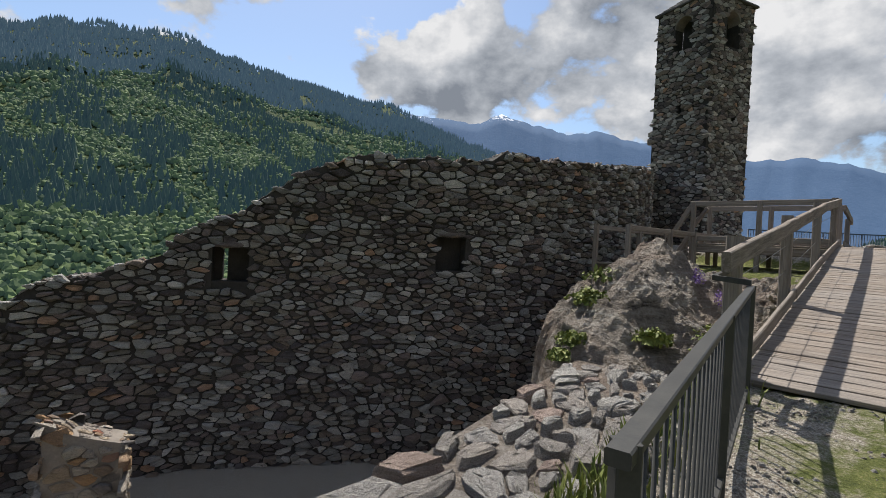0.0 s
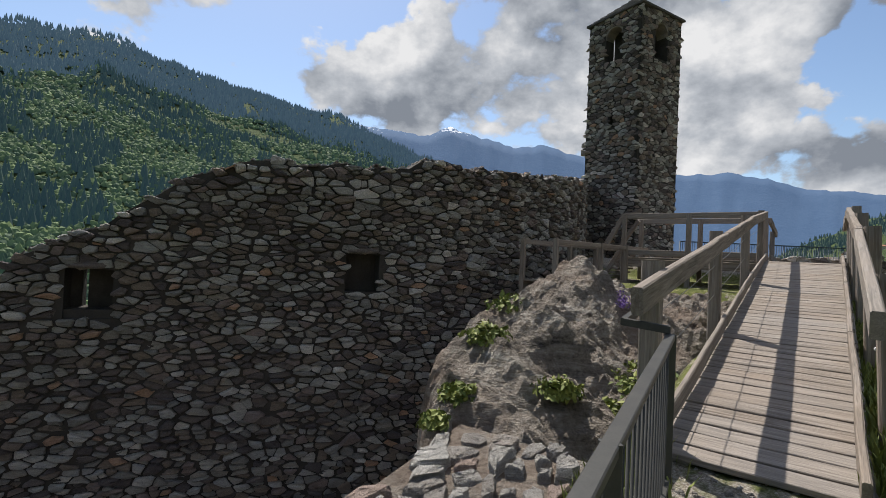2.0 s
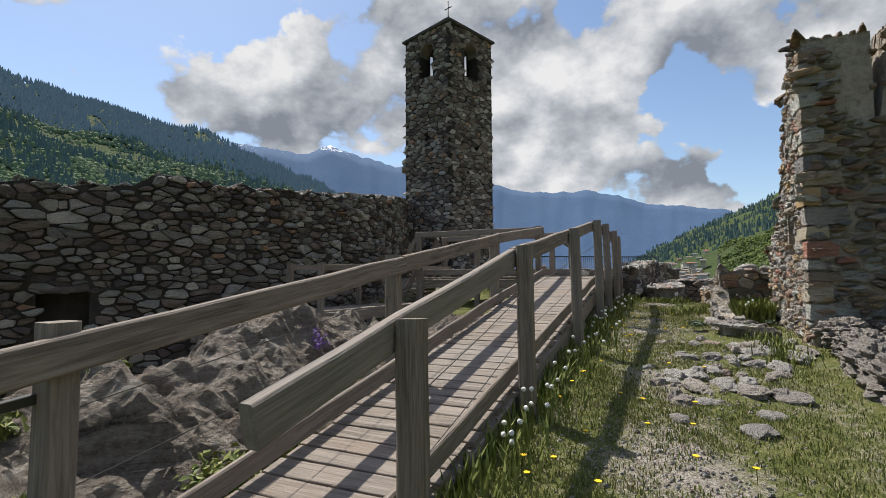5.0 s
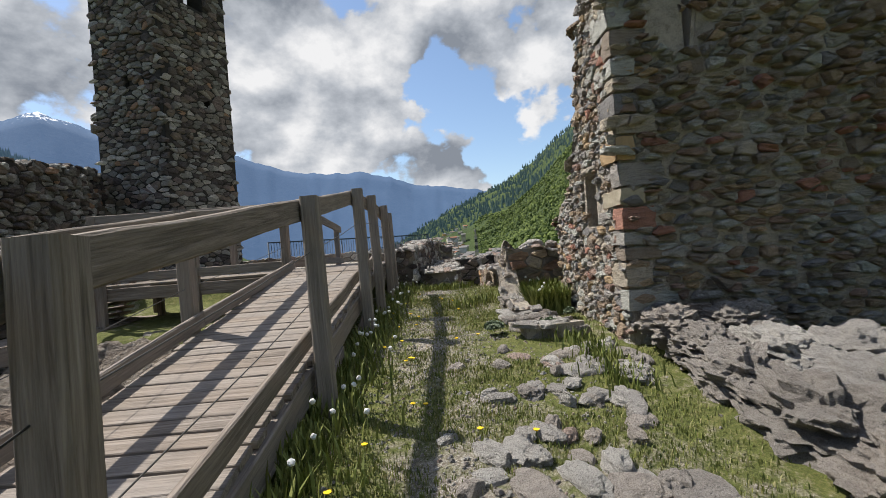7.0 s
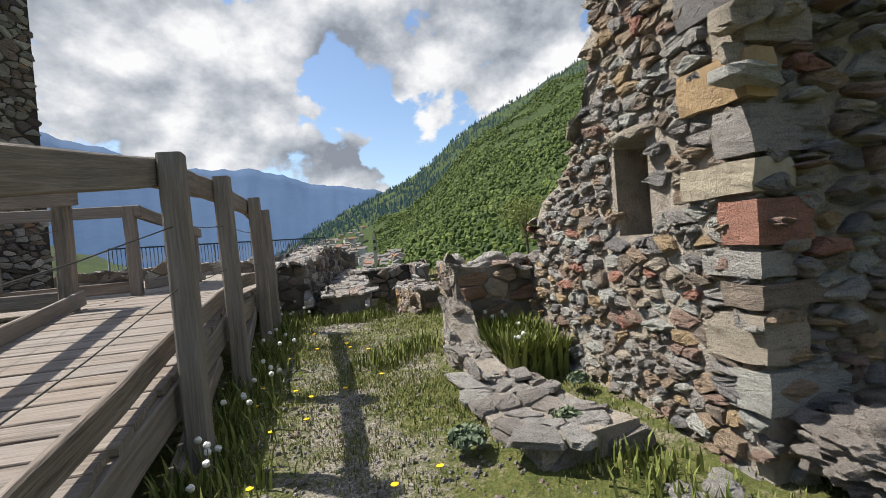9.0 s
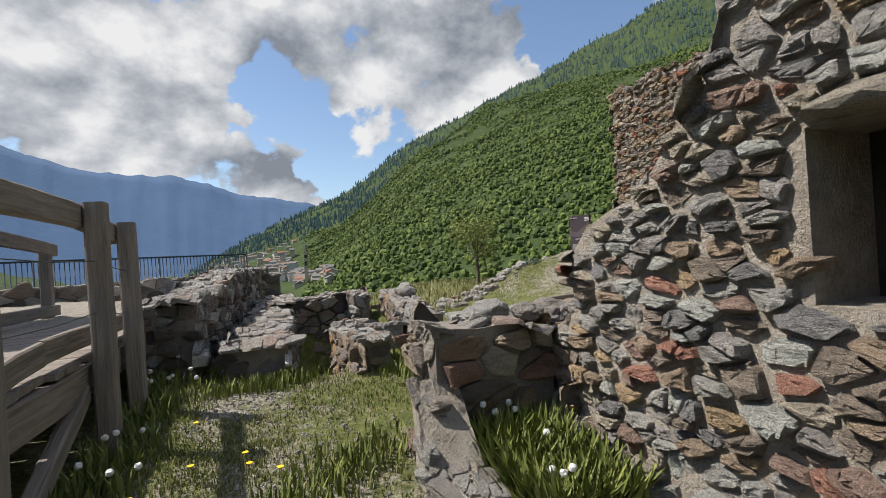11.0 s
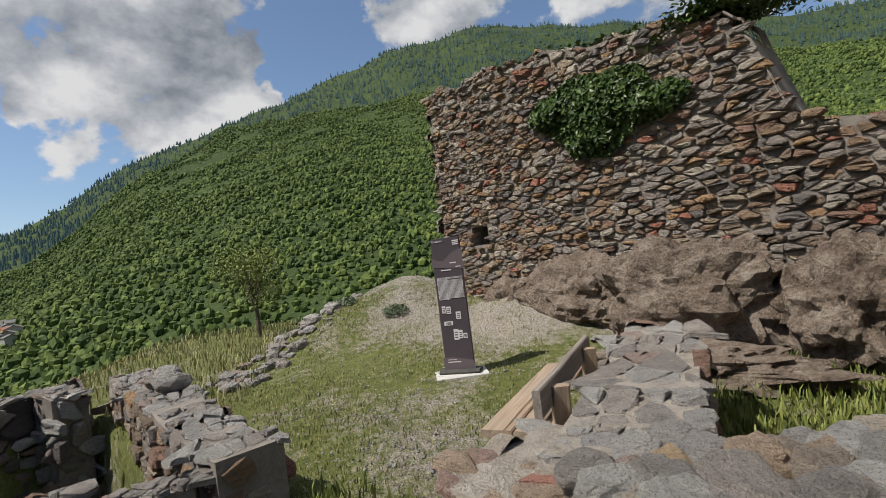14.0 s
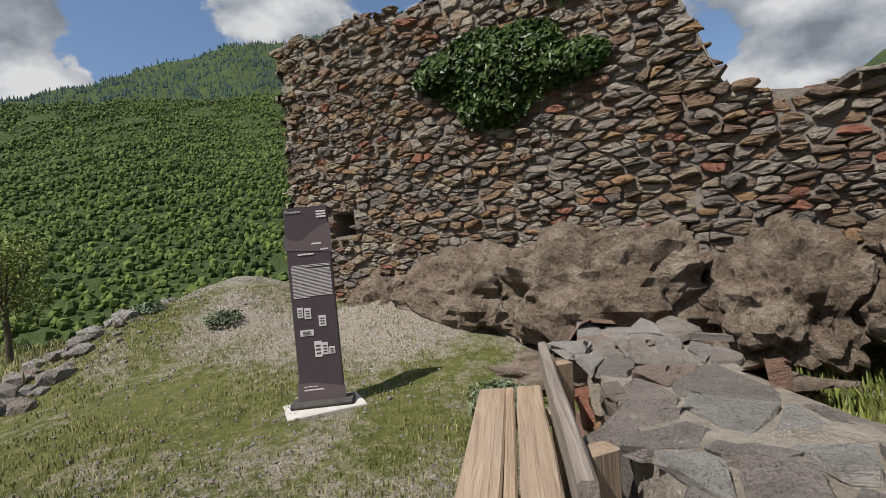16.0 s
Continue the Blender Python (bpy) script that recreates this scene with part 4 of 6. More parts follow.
# ---------------------------------------------------------------- rock outcrop
def blob_rock(name, centre, size, seed, mat, rz=0.0, squash=0.4, sub=3, rough=0.28, parent=None, freq=1.6, strata=0.32):
    bm = bmesh.new()
    bmesh.ops.create_icosphere(bm, subdivisions=sub, radius=1.0)
    for v in bm.verts:
        p = v.co.copy()
        d = 1 + rough * noise.fractal(p * freq + Vector((seed * 3.1, seed, -seed)), 0.9, 2.0, 4)
        layer = Vector((p.x * 1.6 + 0.5 * p.z, p.y * 1.6, p.z * 5.0 - p.x * 1.2)) + Vector((seed, 0, seed * 0.3))
        d += rough * strata * (noise.ridged_multi_fractal(layer, 0.8, 2.1, 4, 1.0, 2.0) - 1.1)
        v.co = Vector((p.x * size[0], p.y * size[1], p.z * size[2])) * d
    me = bpy.data.meshes.new(name)
    bm.to_mesh(me)
    bm.free()
    me.materials.append(mat)
    return put(name, me, parent, pose(*centre, seed * 7 % 14 - 7, seed * 5 % 12 - 6, rz))


def outcrop():
    """The ledge of bedrock between the ramp and the sunken court."""
    s = np.arange(-3.6, 9.6, 0.05)
    n = np.arange(-4.8, 0.02, 0.045)
    vs, fs = [], []
    for a in s:
        for b in n:
            p = ramp_at(a, b)
            edge = float(court_edge(a)) + 0.12 * math.sin(a * 2.3) + 0.30 * fbm(p.x, p.y, 0.9, 3, 2.0)
            h = 0.22 + 0.085 * max(a, -3.0) - 0.25 * float(smooth(np.float64(-a), 0.0, 1.2))
            h += 1.15 * math.exp(-((a - 3.6) / 1.7) ** 2 - ((b + 2.05) / 0.95) ** 2)
            h += 0.80 * math.exp(-((a - 0.8) / 1.15) ** 2 - ((b + 1.65) / 0.80) ** 2)
            h -= 0.10 * math.exp(-((b + 0.25) / 0.3) ** 2)
            q = Vector((p.x, p.y, 0))
            rough = noise.ridged_multi_fractal(q * 0.9, 1.0, 2.1, 5, 1.0, 2.0)
            h += (rough - 1.1) * 0.27 + 0.11 * fbm(p.x, p.y, 4.0, 5, 1.0)
            fall = float(smooth(np.float64(edge - b), -0.15, 0.5)) ** 1.3
            z = h + (-4.2 - h) * fall
            # ragged face
            k = fall * (1 - fall) * 4
            off = k * 0.35 * fbm(p.x * 0.8 + z, p.y * 0.8 - z, 1.3, 4, 4.0)
            p = p + RN * off
            vs.append((p.x, p.y, z))
    m = len(n)
    for i in range(len(s) - 1):
        for j in range(m - 1):
            a = i * m + j
            fs.append((a, a + m, a + m + 1, a + 1))
    tagged(put("rock_outcrop", mesh_of("rock_outcrop", vs, fs, M_ROCK)), "rough brown schist outcrop with moss and weeds beside the ramp", "rock")


outcrop()
# flagged wall head in front of the outcrop

def flags():
    holder = tagged(put("pavement", mesh_of("pavement", [ramp_at(a, b, z) for a, b, z in ((-3.4, -1.05, 0.24), (-3.4, -0.25, 0.24), (-0.5, -0.25, 0.41), (-0.5, -1.4, 0.41), (-3.4, -1.1, -3.5), (-0.5, -1.5, -3.5))],
                                            [(0, 1, 2, 3), (0, 3, 5, 4)], M_ROCK)), "uneven stone flags set in mortar beside the railing", "pavement", kind="structure")
    cells = rubble(-3.4, 0.2, -2.4, -0.35, lambda u, v: u < -0.55 and v > float(court_edge(u)) + 0.08, 0.15, 1.5, 62, 0.25)
    lay_stones(holder, cells, lambda u, v, d: tuple(ramp_at(u, v, 0.25 + 0.058 * (u + 3.4) + d)), M_CAP, 0.07, 0.02, 62, tuple(ramp_at(-1, -1.5, 0.2)), 80, 0.7)


flags()
masonry("wall_stub", [(-4.715, 5.867), (-3.865, 6.307)], 0.5, lambda u: -1.25 - 0.4 * u, lambda u: -4.5, (M_WARM, M_MORTAR), 0.13, 1.6, 0.06, 0.012, 63, faces="FBT01", label="broken stub of pale rubble wall in the sunken court", category="wall", kind="structure")

# ---------------------------------------------------------------- ruined church
CC = Vector((11.15, 5.46, 0))
E1, E2 = Vector((math.cos(radians(46)), math.sin(radians(46)), 0)), Vector((math.sin(radians(46)), -math.cos(radians(46)), 0))


def church(a, b):
    p = CC + E1 * a + E2 * b
    return (p.x, p.y)


# west front: face towards the ramp. Its line runs back from the broken north end to the corner.
west_len = 2.42
w_top = curve([(west_len - x, z) for x, z in ((2.42, 2.50), (2.3, 2.62), (1.95, 2.74), (1.78, 2.92), (1.55, 3.02), (1.38, 3.3), (1.25, 3.9), (1.12, 4.4), (0.95, 4.7), (0.6, 5.3), (0.0, 5.2))])
masonry("wall_west", [church(0, 0), church(west_len, 0)][::-1], 0.75, w_top, lambda u: 0.7, (M_FRONT, M_LIME), 0.068, 1.9, 0.045, 0.008, 21,
        openings=[(west_len - 1.10, west_len - 0.70, 2.27, 2.88)], faces="FBT0", count=300, near=(11.6, 6.0, 2.2), rough_top=0.1, step=0.16,
        label="ruined church front of rubble stone in pale mortar", category="wall", kind="structure")
s_top = curve([(0, 5.2), (0.33, 5.1), (0.38, 4.12), (0.86, 4.0), (0.92, 4.7), (0.98, 5.3), (3.0, 5.6), (6.0, 5.6)])
masonry("wall_south", [church(0, 0), church(0, 6.0)], 0.75, s_top, lambda u: 0.4, (M_FRONT, M_LIME), 0.075, 2.2, 0.10, 0.012, 22, faces="FT", count=260, near=(11.5, 5.2, 2.4), rough_top=0.08, step=0.2,
        label="ruined church side wall of dark rubble stone", category="wall", kind="structure")


def quoins():
    """Large dressed corner stones of the church."""
    rng = random.Random(5)
    z = 1.35
    k = 0
    tones = {5: (0.46, 0.40, 0.30), 7: (0.46, 0.32, 0.18)}
    while z < 4.9:
        h = rng.uniform(0.15, 0.30)
        la, lb = (0.52, 0.30) if k % 2 else (0.30, 0.50)
        la, lb = la * rng.uniform(0.6, 0.95), lb * rng.uniform(0.6, 0.95)
        bm = bmesh.new()
        bmesh.ops.create_cube(bm, size=1.0)
        bmesh.ops.subdivide_edges(bm, edges=bm.edges[:], cuts=2, use_grid_fill=True)
        for v in bm.verts:
            q = v.co
            r = 1 - 0.10 * max(0, abs(q.x) + abs(q.y) + abs(q.z) - 1.0)
            v.co = Vector((q.x * la * r, q.y * lb * r, q.z * (h - 0.03) * r)) + Vector((rng.uniform(-1, 1), rng.uniform(-1, 1), rng.uniform(-1, 1))) * 0.008
        c = CC + E1 * (la / 2 - 0.05) + E2 * (lb / 2 - 0.05)
        mat = M_FRONT
        if k in tones:
            mat = plain("ochre_quoin", [(0.3, tuple(t * 0.6 for t in tones[k])), (0.7, tones[k])], 7, 0.9, 0.7, 0.03)
        q = part("quoin", bm, mat, bpy.data.objects["wall_west"], "", pose(c.x, c.y, z + h / 2, 0, 0, 46))
        z += h
        k += 1


quoins()
# low remains that run on from the front: enclosure, rubble wall, return wall
masonry("wall_enclosure", [church(3.2, -0.78), church(3.2, 0.05)][::-1], 0.45, curve([(0, 2.0), (0.5, 2.05), (0.95, 2.05)]), lambda u: 0.9, (M_WARM, M_MORTAR), 0.12, 1.8, 0.07, 0.010, 23, faces="FBT01", count=110, near=(12.5, 8, 1.6),
        label="low rubble wall closing the grassy niche", category="wall", kind="structure", cap=M_CAP)
masonry("wall_kerb", [church(1.75, -0.65), church(2.78, -0.65)], 0.28, curve([(0, 1.24), (0.75, 1.36), (1.03, 1.75)]), lambda u: 0.7, (M_CAP, M_LIME), 0.12, 1.8, 0.05, 0.010, 24, faces="FBT0", label="knee-high stone kerb round tall grass", category="wall", kind="structure", cap=M_CAP)
masonry("wall_threshold", [church(1.95, -1.08), church(1.2, -1.12), church(0.48, -1.0)], 0.70, curve([(0, 1.22), (0.8, 1.18), (1.5, 1.22)]), lambda u: 0.7, (M_CAP, M_LIME), 0.15, 2.2, 0.05, 0.010, 25, faces="FT01", count=80, near=(11, 6.6, 1.2),
        label="worn slab footing below the church front", category="wall", kind="structure", cap=M_CAP)
masonry("wall_rubble", [church(4.3, 0.26), church(2.42, 0.04)], 0.78, curve([(0, 1.84), (0.6, 1.90), (1.2, 1.98), (1.6, 2.06), (1.9, 2.16)]), lambda u: 0.9, (M_FRONT, M_LIME), 0.11, 1.35, 0.08, 0.012, 26, faces="FBT0", bulge=0.4, count=160, near=(13.5, 8, 1.7),
        label="tumbled rubble wall of loose grey and ochre stones", category="wall", kind="structure")
masonry("wall_return", [(16.53, 6.48), (14.95, 7.52), (14.25, 8.0)], 0.58, lambda u: 1.93, lambda u: 0.9, (M_WARM, M_LIME), 0.14, 1.8, 0.05, 0.010, 27, faces="FBT01", count=140, near=(15.2, 7.8, 1.9),
        label="broad low church wall with a flat mortared top", category="wall", kind="structure", cap=M_CAP)

# ---------------------------------------------------------------- low walls beside the terrace
masonry("wall_terrace", [(13.5, 11.25), (16.2, 13.5), (18.9, 15.85), (20.6, 17.2)], 0.55, curve([(0, 2.15), (3.4, 2.42), (8.7, 2.4)]), lambda u: 0.9, (M_STONE, M_MORTAR), 0.12, 1.9, 0.06, 0.009, 31, faces="FBT0", count=150, near=(13.6, 11.3, 1.8),
        label="waist-high rubble wall round the gravel terrace", category="wall", kind="structure", cap=M_CAP)
masonry("wall_ledge", [(13.9, 10.4), (16.5, 12.66), (19.0, 14.85)], 0.62, curve([(0, 1.66), (6.7, 1.74)]), lambda u: -0.2, (M_STONE, M_MORTAR), 0.12, 1.9, 0.06, 0.009, 32, faces="FBT0", count=120, near=(13.8, 10.4, 1.6),
        label="low broad wall with a flat stone top beside the cellar pit", category="wall", kind="structure", cap=M_CAP)
masonry("wall_pit", [(16.85, 13.0), (18.65, 12.55)], 0.45, lambda u: 1.80, lambda u: -0.2, (M_STONE, M_DARK), 0.13, 1.9, 0.06, 0.012, 33, faces="FT", label="dark end wall of the cellar pit", category="wall", kind="structure", cap=M_CAP)
masonry("wall_pier", [(18.25, 12.15), (18.55, 12.62)], 0.35, lambda u: 1.84, lambda u: -0.2, (M_STONE, M_MORTAR), 0.12, 1.7, 0.05, 0.010, 37, faces="FBT01", label="stone pier in the corner of the cellar pit", category="wall", kind="structure", cap=M_CAP)
masonry("wall_pit_side", [(18.75, 12.17), (17.0, 10.9), (15.35, 9.65)], 0.42, curve([(0, 1.80), (4.1, 1.76)]), lambda u: -0.2, (M_WARM, M_MORTAR), 0.12, 1.9, 0.05, 0.009, 34, faces="FBT01", count=140, near=(15.5, 9.5, 1.8), label="low rubble wall at the edge of the cellar pit", category="wall", kind="structure", cap=M_CAP)
masonry("wall_block", [(14.55, 9.52), (15.55, 10.65)], 0.36, lambda u: 1.62, lambda u: 0.0, (M_WARM, M_MORTAR), 0.11, 1.7, 0.035, 0.010, 35, faces="FBT01", label="stone block at the head of the cellar pit", category="wall", kind="structure", cap=M_CAP)
masonry("wall_sill", [(15.56, 9.85), (15.36, 10.45)], 0.25, lambda u: 1.63, lambda u: 0.0, (M_CAP, M_MORTAR), 0.10, 1.8, 0.03, 0.010, 36, faces="FBT", label="narrow stone sill along the cellar pit", category="wall", kind="structure", cap=M_CAP)

# ---------------------------------------------------------------- tall ivy wall
IVY_A, IVY_B = Vector((22.0, 7.45, 0)), Vector((14.5, 2.4, 0))
ivy_len = (IVY_B - IVY_A).length


def ivy_u(x):
    return (IVY_A.x - x) / (IVY_A.x - IVY_B.x) * ivy_len


i_top = curve([(ivy_u(x), z) for x, z in ((22.0, 6.1), (21.0, 6.0), (19.5, 5.75), (18.0, 5.4), (17.3, 5.1), (17.18, 4.4), (17.0, 3.85), (16.7, 3.62), (16.3, 3.6), (15.9, 3.75), (14.5, 4.0))])
masonry("wall_ivy", [tuple(IVY_A.xy), tuple(IVY_B.xy)], 0.8, i_top, lambda u: 0.8, (M_WARM, M_MORTAR), 0.066, 2.6, 0.06, 0.006, 51, openings=[(ivy_u(21.30), ivy_u(20.95), 2.95, 3.30)], faces="FT0", count=300, near=(19.3, 5.6, 3.0), rough_top=0.08,
        label="tall ruined wall of warm rubble stone, partly under ivy", category="wall", kind="structure")


# backs of the niches: the openings that do not go through; near-black paints their shade
def fill(name, parent, a, b, c, d, z0, z1, mat):
    """A block that closes an opening behind its face: plan corners a, b, c, d."""
    vs = [(p[0], p[1], z) for z in (z0, z1) for p in (a, b, c, d)]
    fs = [(0, 1, 2, 3), (7, 6, 5, 4)] + [(i, (i + 1) % 4, 4 + (i + 1) % 4, 4 + i) for i in range(4)]
    return put(name, mesh_of(name, vs, fs, mat), bpy.data.objects[parent])


def in_wall(line, u, d):
    p, n = line.at(u)
    q = p - n * d
    return (q.x, q.y)


_n0, _n1 = along(0.12), along(0.85)
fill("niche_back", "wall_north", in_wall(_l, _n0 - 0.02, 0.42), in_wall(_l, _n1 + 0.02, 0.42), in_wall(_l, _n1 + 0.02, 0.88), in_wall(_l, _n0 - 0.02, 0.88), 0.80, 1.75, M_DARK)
_e0, _e1 = along(-4.98), along(-4.20)
_em = _e0 + 0.22
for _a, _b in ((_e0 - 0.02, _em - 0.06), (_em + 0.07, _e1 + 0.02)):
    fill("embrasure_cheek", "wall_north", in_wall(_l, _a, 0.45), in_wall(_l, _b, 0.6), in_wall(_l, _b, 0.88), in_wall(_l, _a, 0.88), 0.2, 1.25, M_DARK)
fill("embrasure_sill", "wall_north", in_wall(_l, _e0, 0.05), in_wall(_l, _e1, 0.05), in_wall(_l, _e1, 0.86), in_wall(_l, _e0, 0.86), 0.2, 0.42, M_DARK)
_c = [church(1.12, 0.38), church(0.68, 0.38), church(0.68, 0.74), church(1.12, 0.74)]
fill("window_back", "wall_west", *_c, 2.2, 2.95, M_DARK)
_il = Line([tuple(IVY_A.xy), tuple(IVY_B.xy)])
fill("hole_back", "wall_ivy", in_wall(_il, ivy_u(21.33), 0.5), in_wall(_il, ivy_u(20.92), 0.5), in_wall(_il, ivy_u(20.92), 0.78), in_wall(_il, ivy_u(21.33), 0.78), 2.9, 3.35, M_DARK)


def lintel(name, parent, line, u0, u1, z, mat, h=0.13, depth=0.3, out=0.06):
    p, n = line.at((u0 + u1) / 2)
    t = Vector((-n.y, n.x, 0))
    ob = blob_rock(name, (p.x - n.x * 0.08, p.y - n.y * 0.08, z + h * 0.4), ((u1 - u0) * 0.60, depth * 0.6, h * 0.62), 3.3, mat, math.degrees(math.atan2(t.y, t.x)), sub=2, rough=0.12)
    ob.parent = bpy.data.objects[parent]
    return ob


lintel("lintel", "wall_north", _l, _n0, _n1, 1.72, M_STONE)
lintel("lintel", "wall_north", _l, _e0, _e1, 1.22, M_STONE)
lintel("lintel", "wall_west", Line([church(2.42, 0), church(0, 0)]), 1.29, 1.77, 2.90, M_WARM, 0.10)


# ---------------------------------------------------------------- rocks and stones
def boulders():
    spec = [  # plan, size, rz, seed: schist ribs at the church corner, then stones along the path
        ((11.05, 5.05, 1.25), (0.34, 0.26, 0.17), 30, 1), ((10.75, 4.72, 1.12), (0.42, 0.22, 0.20), 40, 2), ((10.35, 4.35, 1.02), (0.50, 0.26, 0.24), 44, 3), ((9.85, 3.85, 0.95), (0.52, 0.28, 0.25), 42, 4),
        ((9.4, 3.35, 0.86), (0.48, 0.30, 0.24), 50, 7), ((10.75, 4.15, 1.12), (0.55, 0.30, 0.20), 35, 5), ((11.45, 4.6, 1.22), (0.42, 0.3, 0.2), 20, 6), ((10.3, 3.6, 1.02), (0.6, 0.36, 0.22), 40, 8), ((11.0, 3.7, 1.1), (0.5, 0.4, 0.2), 10, 10)]
    for c, size, rz, seed in spec:
        tagged(blob_rock("boulder", c, size, seed, M_CAP, rz, sub=5, rough=0.34, freq=2.8, strata=0.5), "rough schist boulder at the foot of the church", "rock", "boulders by the church")
    rng = random.Random(12)
    flat = [(10.96, 6.75), (9.18, 5.72), (8.4, 5.24), (8.17, 5.2), (9.19, 5.86), (10.36, 6.6), (8.99, 4.32), (9.7, 5.2), (10.1, 5.6), (9.9, 6.2), (8.75, 4.85), (8.1, 4.6), (7.61, 4.3), (9.5, 4.75), (10.4, 5.35), (8.6, 5.6), (9.6, 6.45), (10.2, 6.2),
            (7.9, 3.9), (8.3, 4.1), (10.6, 5.9)]
    for k, (x, y) in enumerate(flat):
        s = rng.uniform(0.09, 0.26)
        tagged(blob_rock("path_stone", (x + rng.uniform(-0.1, 0.1), y + rng.uniform(-0.1, 0.1), ground_z(x, y) + 0.005), (s, s * rng.uniform(0.45, 0.8), rng.uniform(0.035, 0.07)), 20 + k, M_CAP, rng.uniform(0, 180), sub=2, rough=0.22),
               "flat grey stone sunk in the grass path", "stone", "stones in the path")
    for k in range(46):
        f, g = rng.random(), rng.random()
        x, y = 8.1 + 2.7 * f + 0.9 * (g - 0.4), 4.5 + 1.45 * f - 0.75 * (g - 0.4) + rng.uniform(-0.1, 0.1)
        s = rng.uniform(0.07, 0.21)
        tagged(blob_rock("path_stone", (x, y, ground_z(x, y) + 0.012), (s, s * rng.uniform(0.4, 0.7), rng.uniform(0.035, 0.075)), 300 + k, M_CAP, 40 + rng.uniform(-35, 35), sub=3, rough=0.3),
               "flat grey stone sunk in the grass path", "stone", "stones in the path")
    # heaps beyond the cellar and on the mound
    for k in range(110):
        f = rng.random()
        x, y = 19.0 + 3.6 * f + rng.uniform(-0.35, 0.35), 11.2 - 1.6 * f + rng.uniform(-0.4, 0.4)
        if k % 3 == 0:
            x, y = 21.6 + rng.uniform(-0.8, 1.6), 10.2 + rng.uniform(-0.6, 0.8)
        s = rng.uniform(0.05, 0.19)
        tagged(blob_rock("loose_stone", (x, y, ground_z(x, y) + s * 0.25), (s, s * rng.uniform(0.6, 0.9), s * rng.uniform(0.4, 0.7)), 60 + k, M_CAP, rng.uniform(0, 180), sub=1, rough=0.25),
               "loose pale stone lying in the grass", "stone", "loose stones by the mound")
    for k, (u, z) in enumerate(((0.38, 1.90), (0.43, 1.95), (0.48, 1.90), (0.34, 1.88))):
        p = Vector((18.9, 12.15, 0)).lerp(Vector((15.55, 9.7, 0)), u)
        tagged(blob_rock("loose_stone", (p.x + 0.15, p.y - 0.15, z - 0.02), (0.17, 0.12, 0.11), 130 + k, M_CAP, k * 50, sub=2, rough=0.3), "loose stone resting on the low wall", "stone", "loose stones on the wall")
    # tumbled stones on the rubble wall
    for k in range(130):
        a, b = rng.uniform(2.5, 3.75), 0.25 + 1.9 * rng.random() ** 1.5
        p = church(a, b)
        s = rng.uniform(0.06, 0.125)
        top = 1.90 + (3.75 - a) * 0.16 if b < 0.8 else 1.86 - 0.38 * (b - 0.8)
        tagged(blob_rock("tumbled_stone", (p[0], p[1], top + s * 0.35), (s, s * rng.uniform(0.7, 0.95), s * rng.uniform(0.62, 0.85)), 160 + k, rng.choice([M_CAP, M_FRONT, M_FRONT]), rng.uniform(0, 180), sub=3, rough=0.24, strata=0.2),
               "rounded loose stone on the tumbled wall", "stone", "stones on the tumbled wall")
    for k, (a, b, s) in enumerate(((3.02, -0.3, 0.22), (2.95, 0.0, 0.15))):
        p = church(a, b)
        tagged(blob_rock("tumbled_stone", (p[0], p[1], 2.06 + s * 0.15), (s, s * 0.7, s * 0.42), 190 + k, M_CAP, k * 37, sub=4, rough=0.2, strata=0.15), "large pale slab on the wall head", "stone", "stones on the tumbled wall")
    # bedrock under the ivy wall
    for k, (u, d, z, sz) in enumerate(((ivy_u(20.5), 0.05, 1.75, (0.7, 0.5, 0.6)), (ivy_u(19.4), 0.1, 1.85, (1.1, 0.6, 0.72)), (ivy_u(18.1), 0.1, 1.85, (1.15, 0.6, 0.86)), (ivy_u(16.75), 0.05, 1.75, (0.6, 0.5, 0.72)), (ivy_u(15.7), 0.1, 1.9, (0.85, 0.5, 0.8)), (ivy_u(18.2), 0.85, 1.2, (1.7, 0.75, 0.30)))):
        p, n = _il.at(u)
        q = p + n * d
        tagged(blob_rock("bedrock", (q.x, q.y, z), sz, 220 + k, M_BEDROCK, 34 + k * 9 % 20 - 8, sub=5, rough=0.28, freq=2.6, strata=0.2), "rounded brown bedrock under the tall wall", "rock", "bedrock below the ivy wall")


boulders()
tagged(blob_rock("boulder", (1.885, 3.137, 0.12), (0.38, 0.28, 0.26), 9, M_CAP, 40, sub=4, rough=0.12), "large smooth grey boulder set beside the railing", "rock")


# ---------------------------------------------------------------- info panel and bench
def text_part(name, words, size, parent, m, mat):
    cu = bpy.data.curves.new(name, "FONT")
    cu.body, cu.size, cu.extrude = words, size, 0.001
    tmp = bpy.data.objects.new(name, cu)
    scene.collection.objects.link(tmp)
    me = bpy.data.meshes.new_from_object(tmp.evaluated_get(bpy.context.evaluated_depsgraph_get()))
    bpy.data.objects.remove(tmp)
    me.materials.append(mat)
    return put(name, me, parent, m)


M_PANEL = plain("mauve_grey_board", [(0.3, (0.070, 0.055, 0.064)), (0.7, (0.088, 0.072, 0.080))], 4, 0.5, 0.05, 0.002)
M_PANEL2 = plain("pale_mauve_print", [(0.3, (0.12, 0.095, 0.105)), (0.7, (0.15, 0.12, 0.13))], 4, 0.5, 0.05, 0.002)
M_PRINT = plain("white_print", [(0.3, (0.62, 0.58, 0.58)), (0.7, (0.72, 0.68, 0.68))], 20, 0.6, 0.0, 0.001)
M_CONCRETE = plain("pale_concrete", [(0.3, (0.42, 0.40, 0.37)), (0.7, (0.62, 0.60, 0.56))], 9, 0.9, 0.4, 0.01)


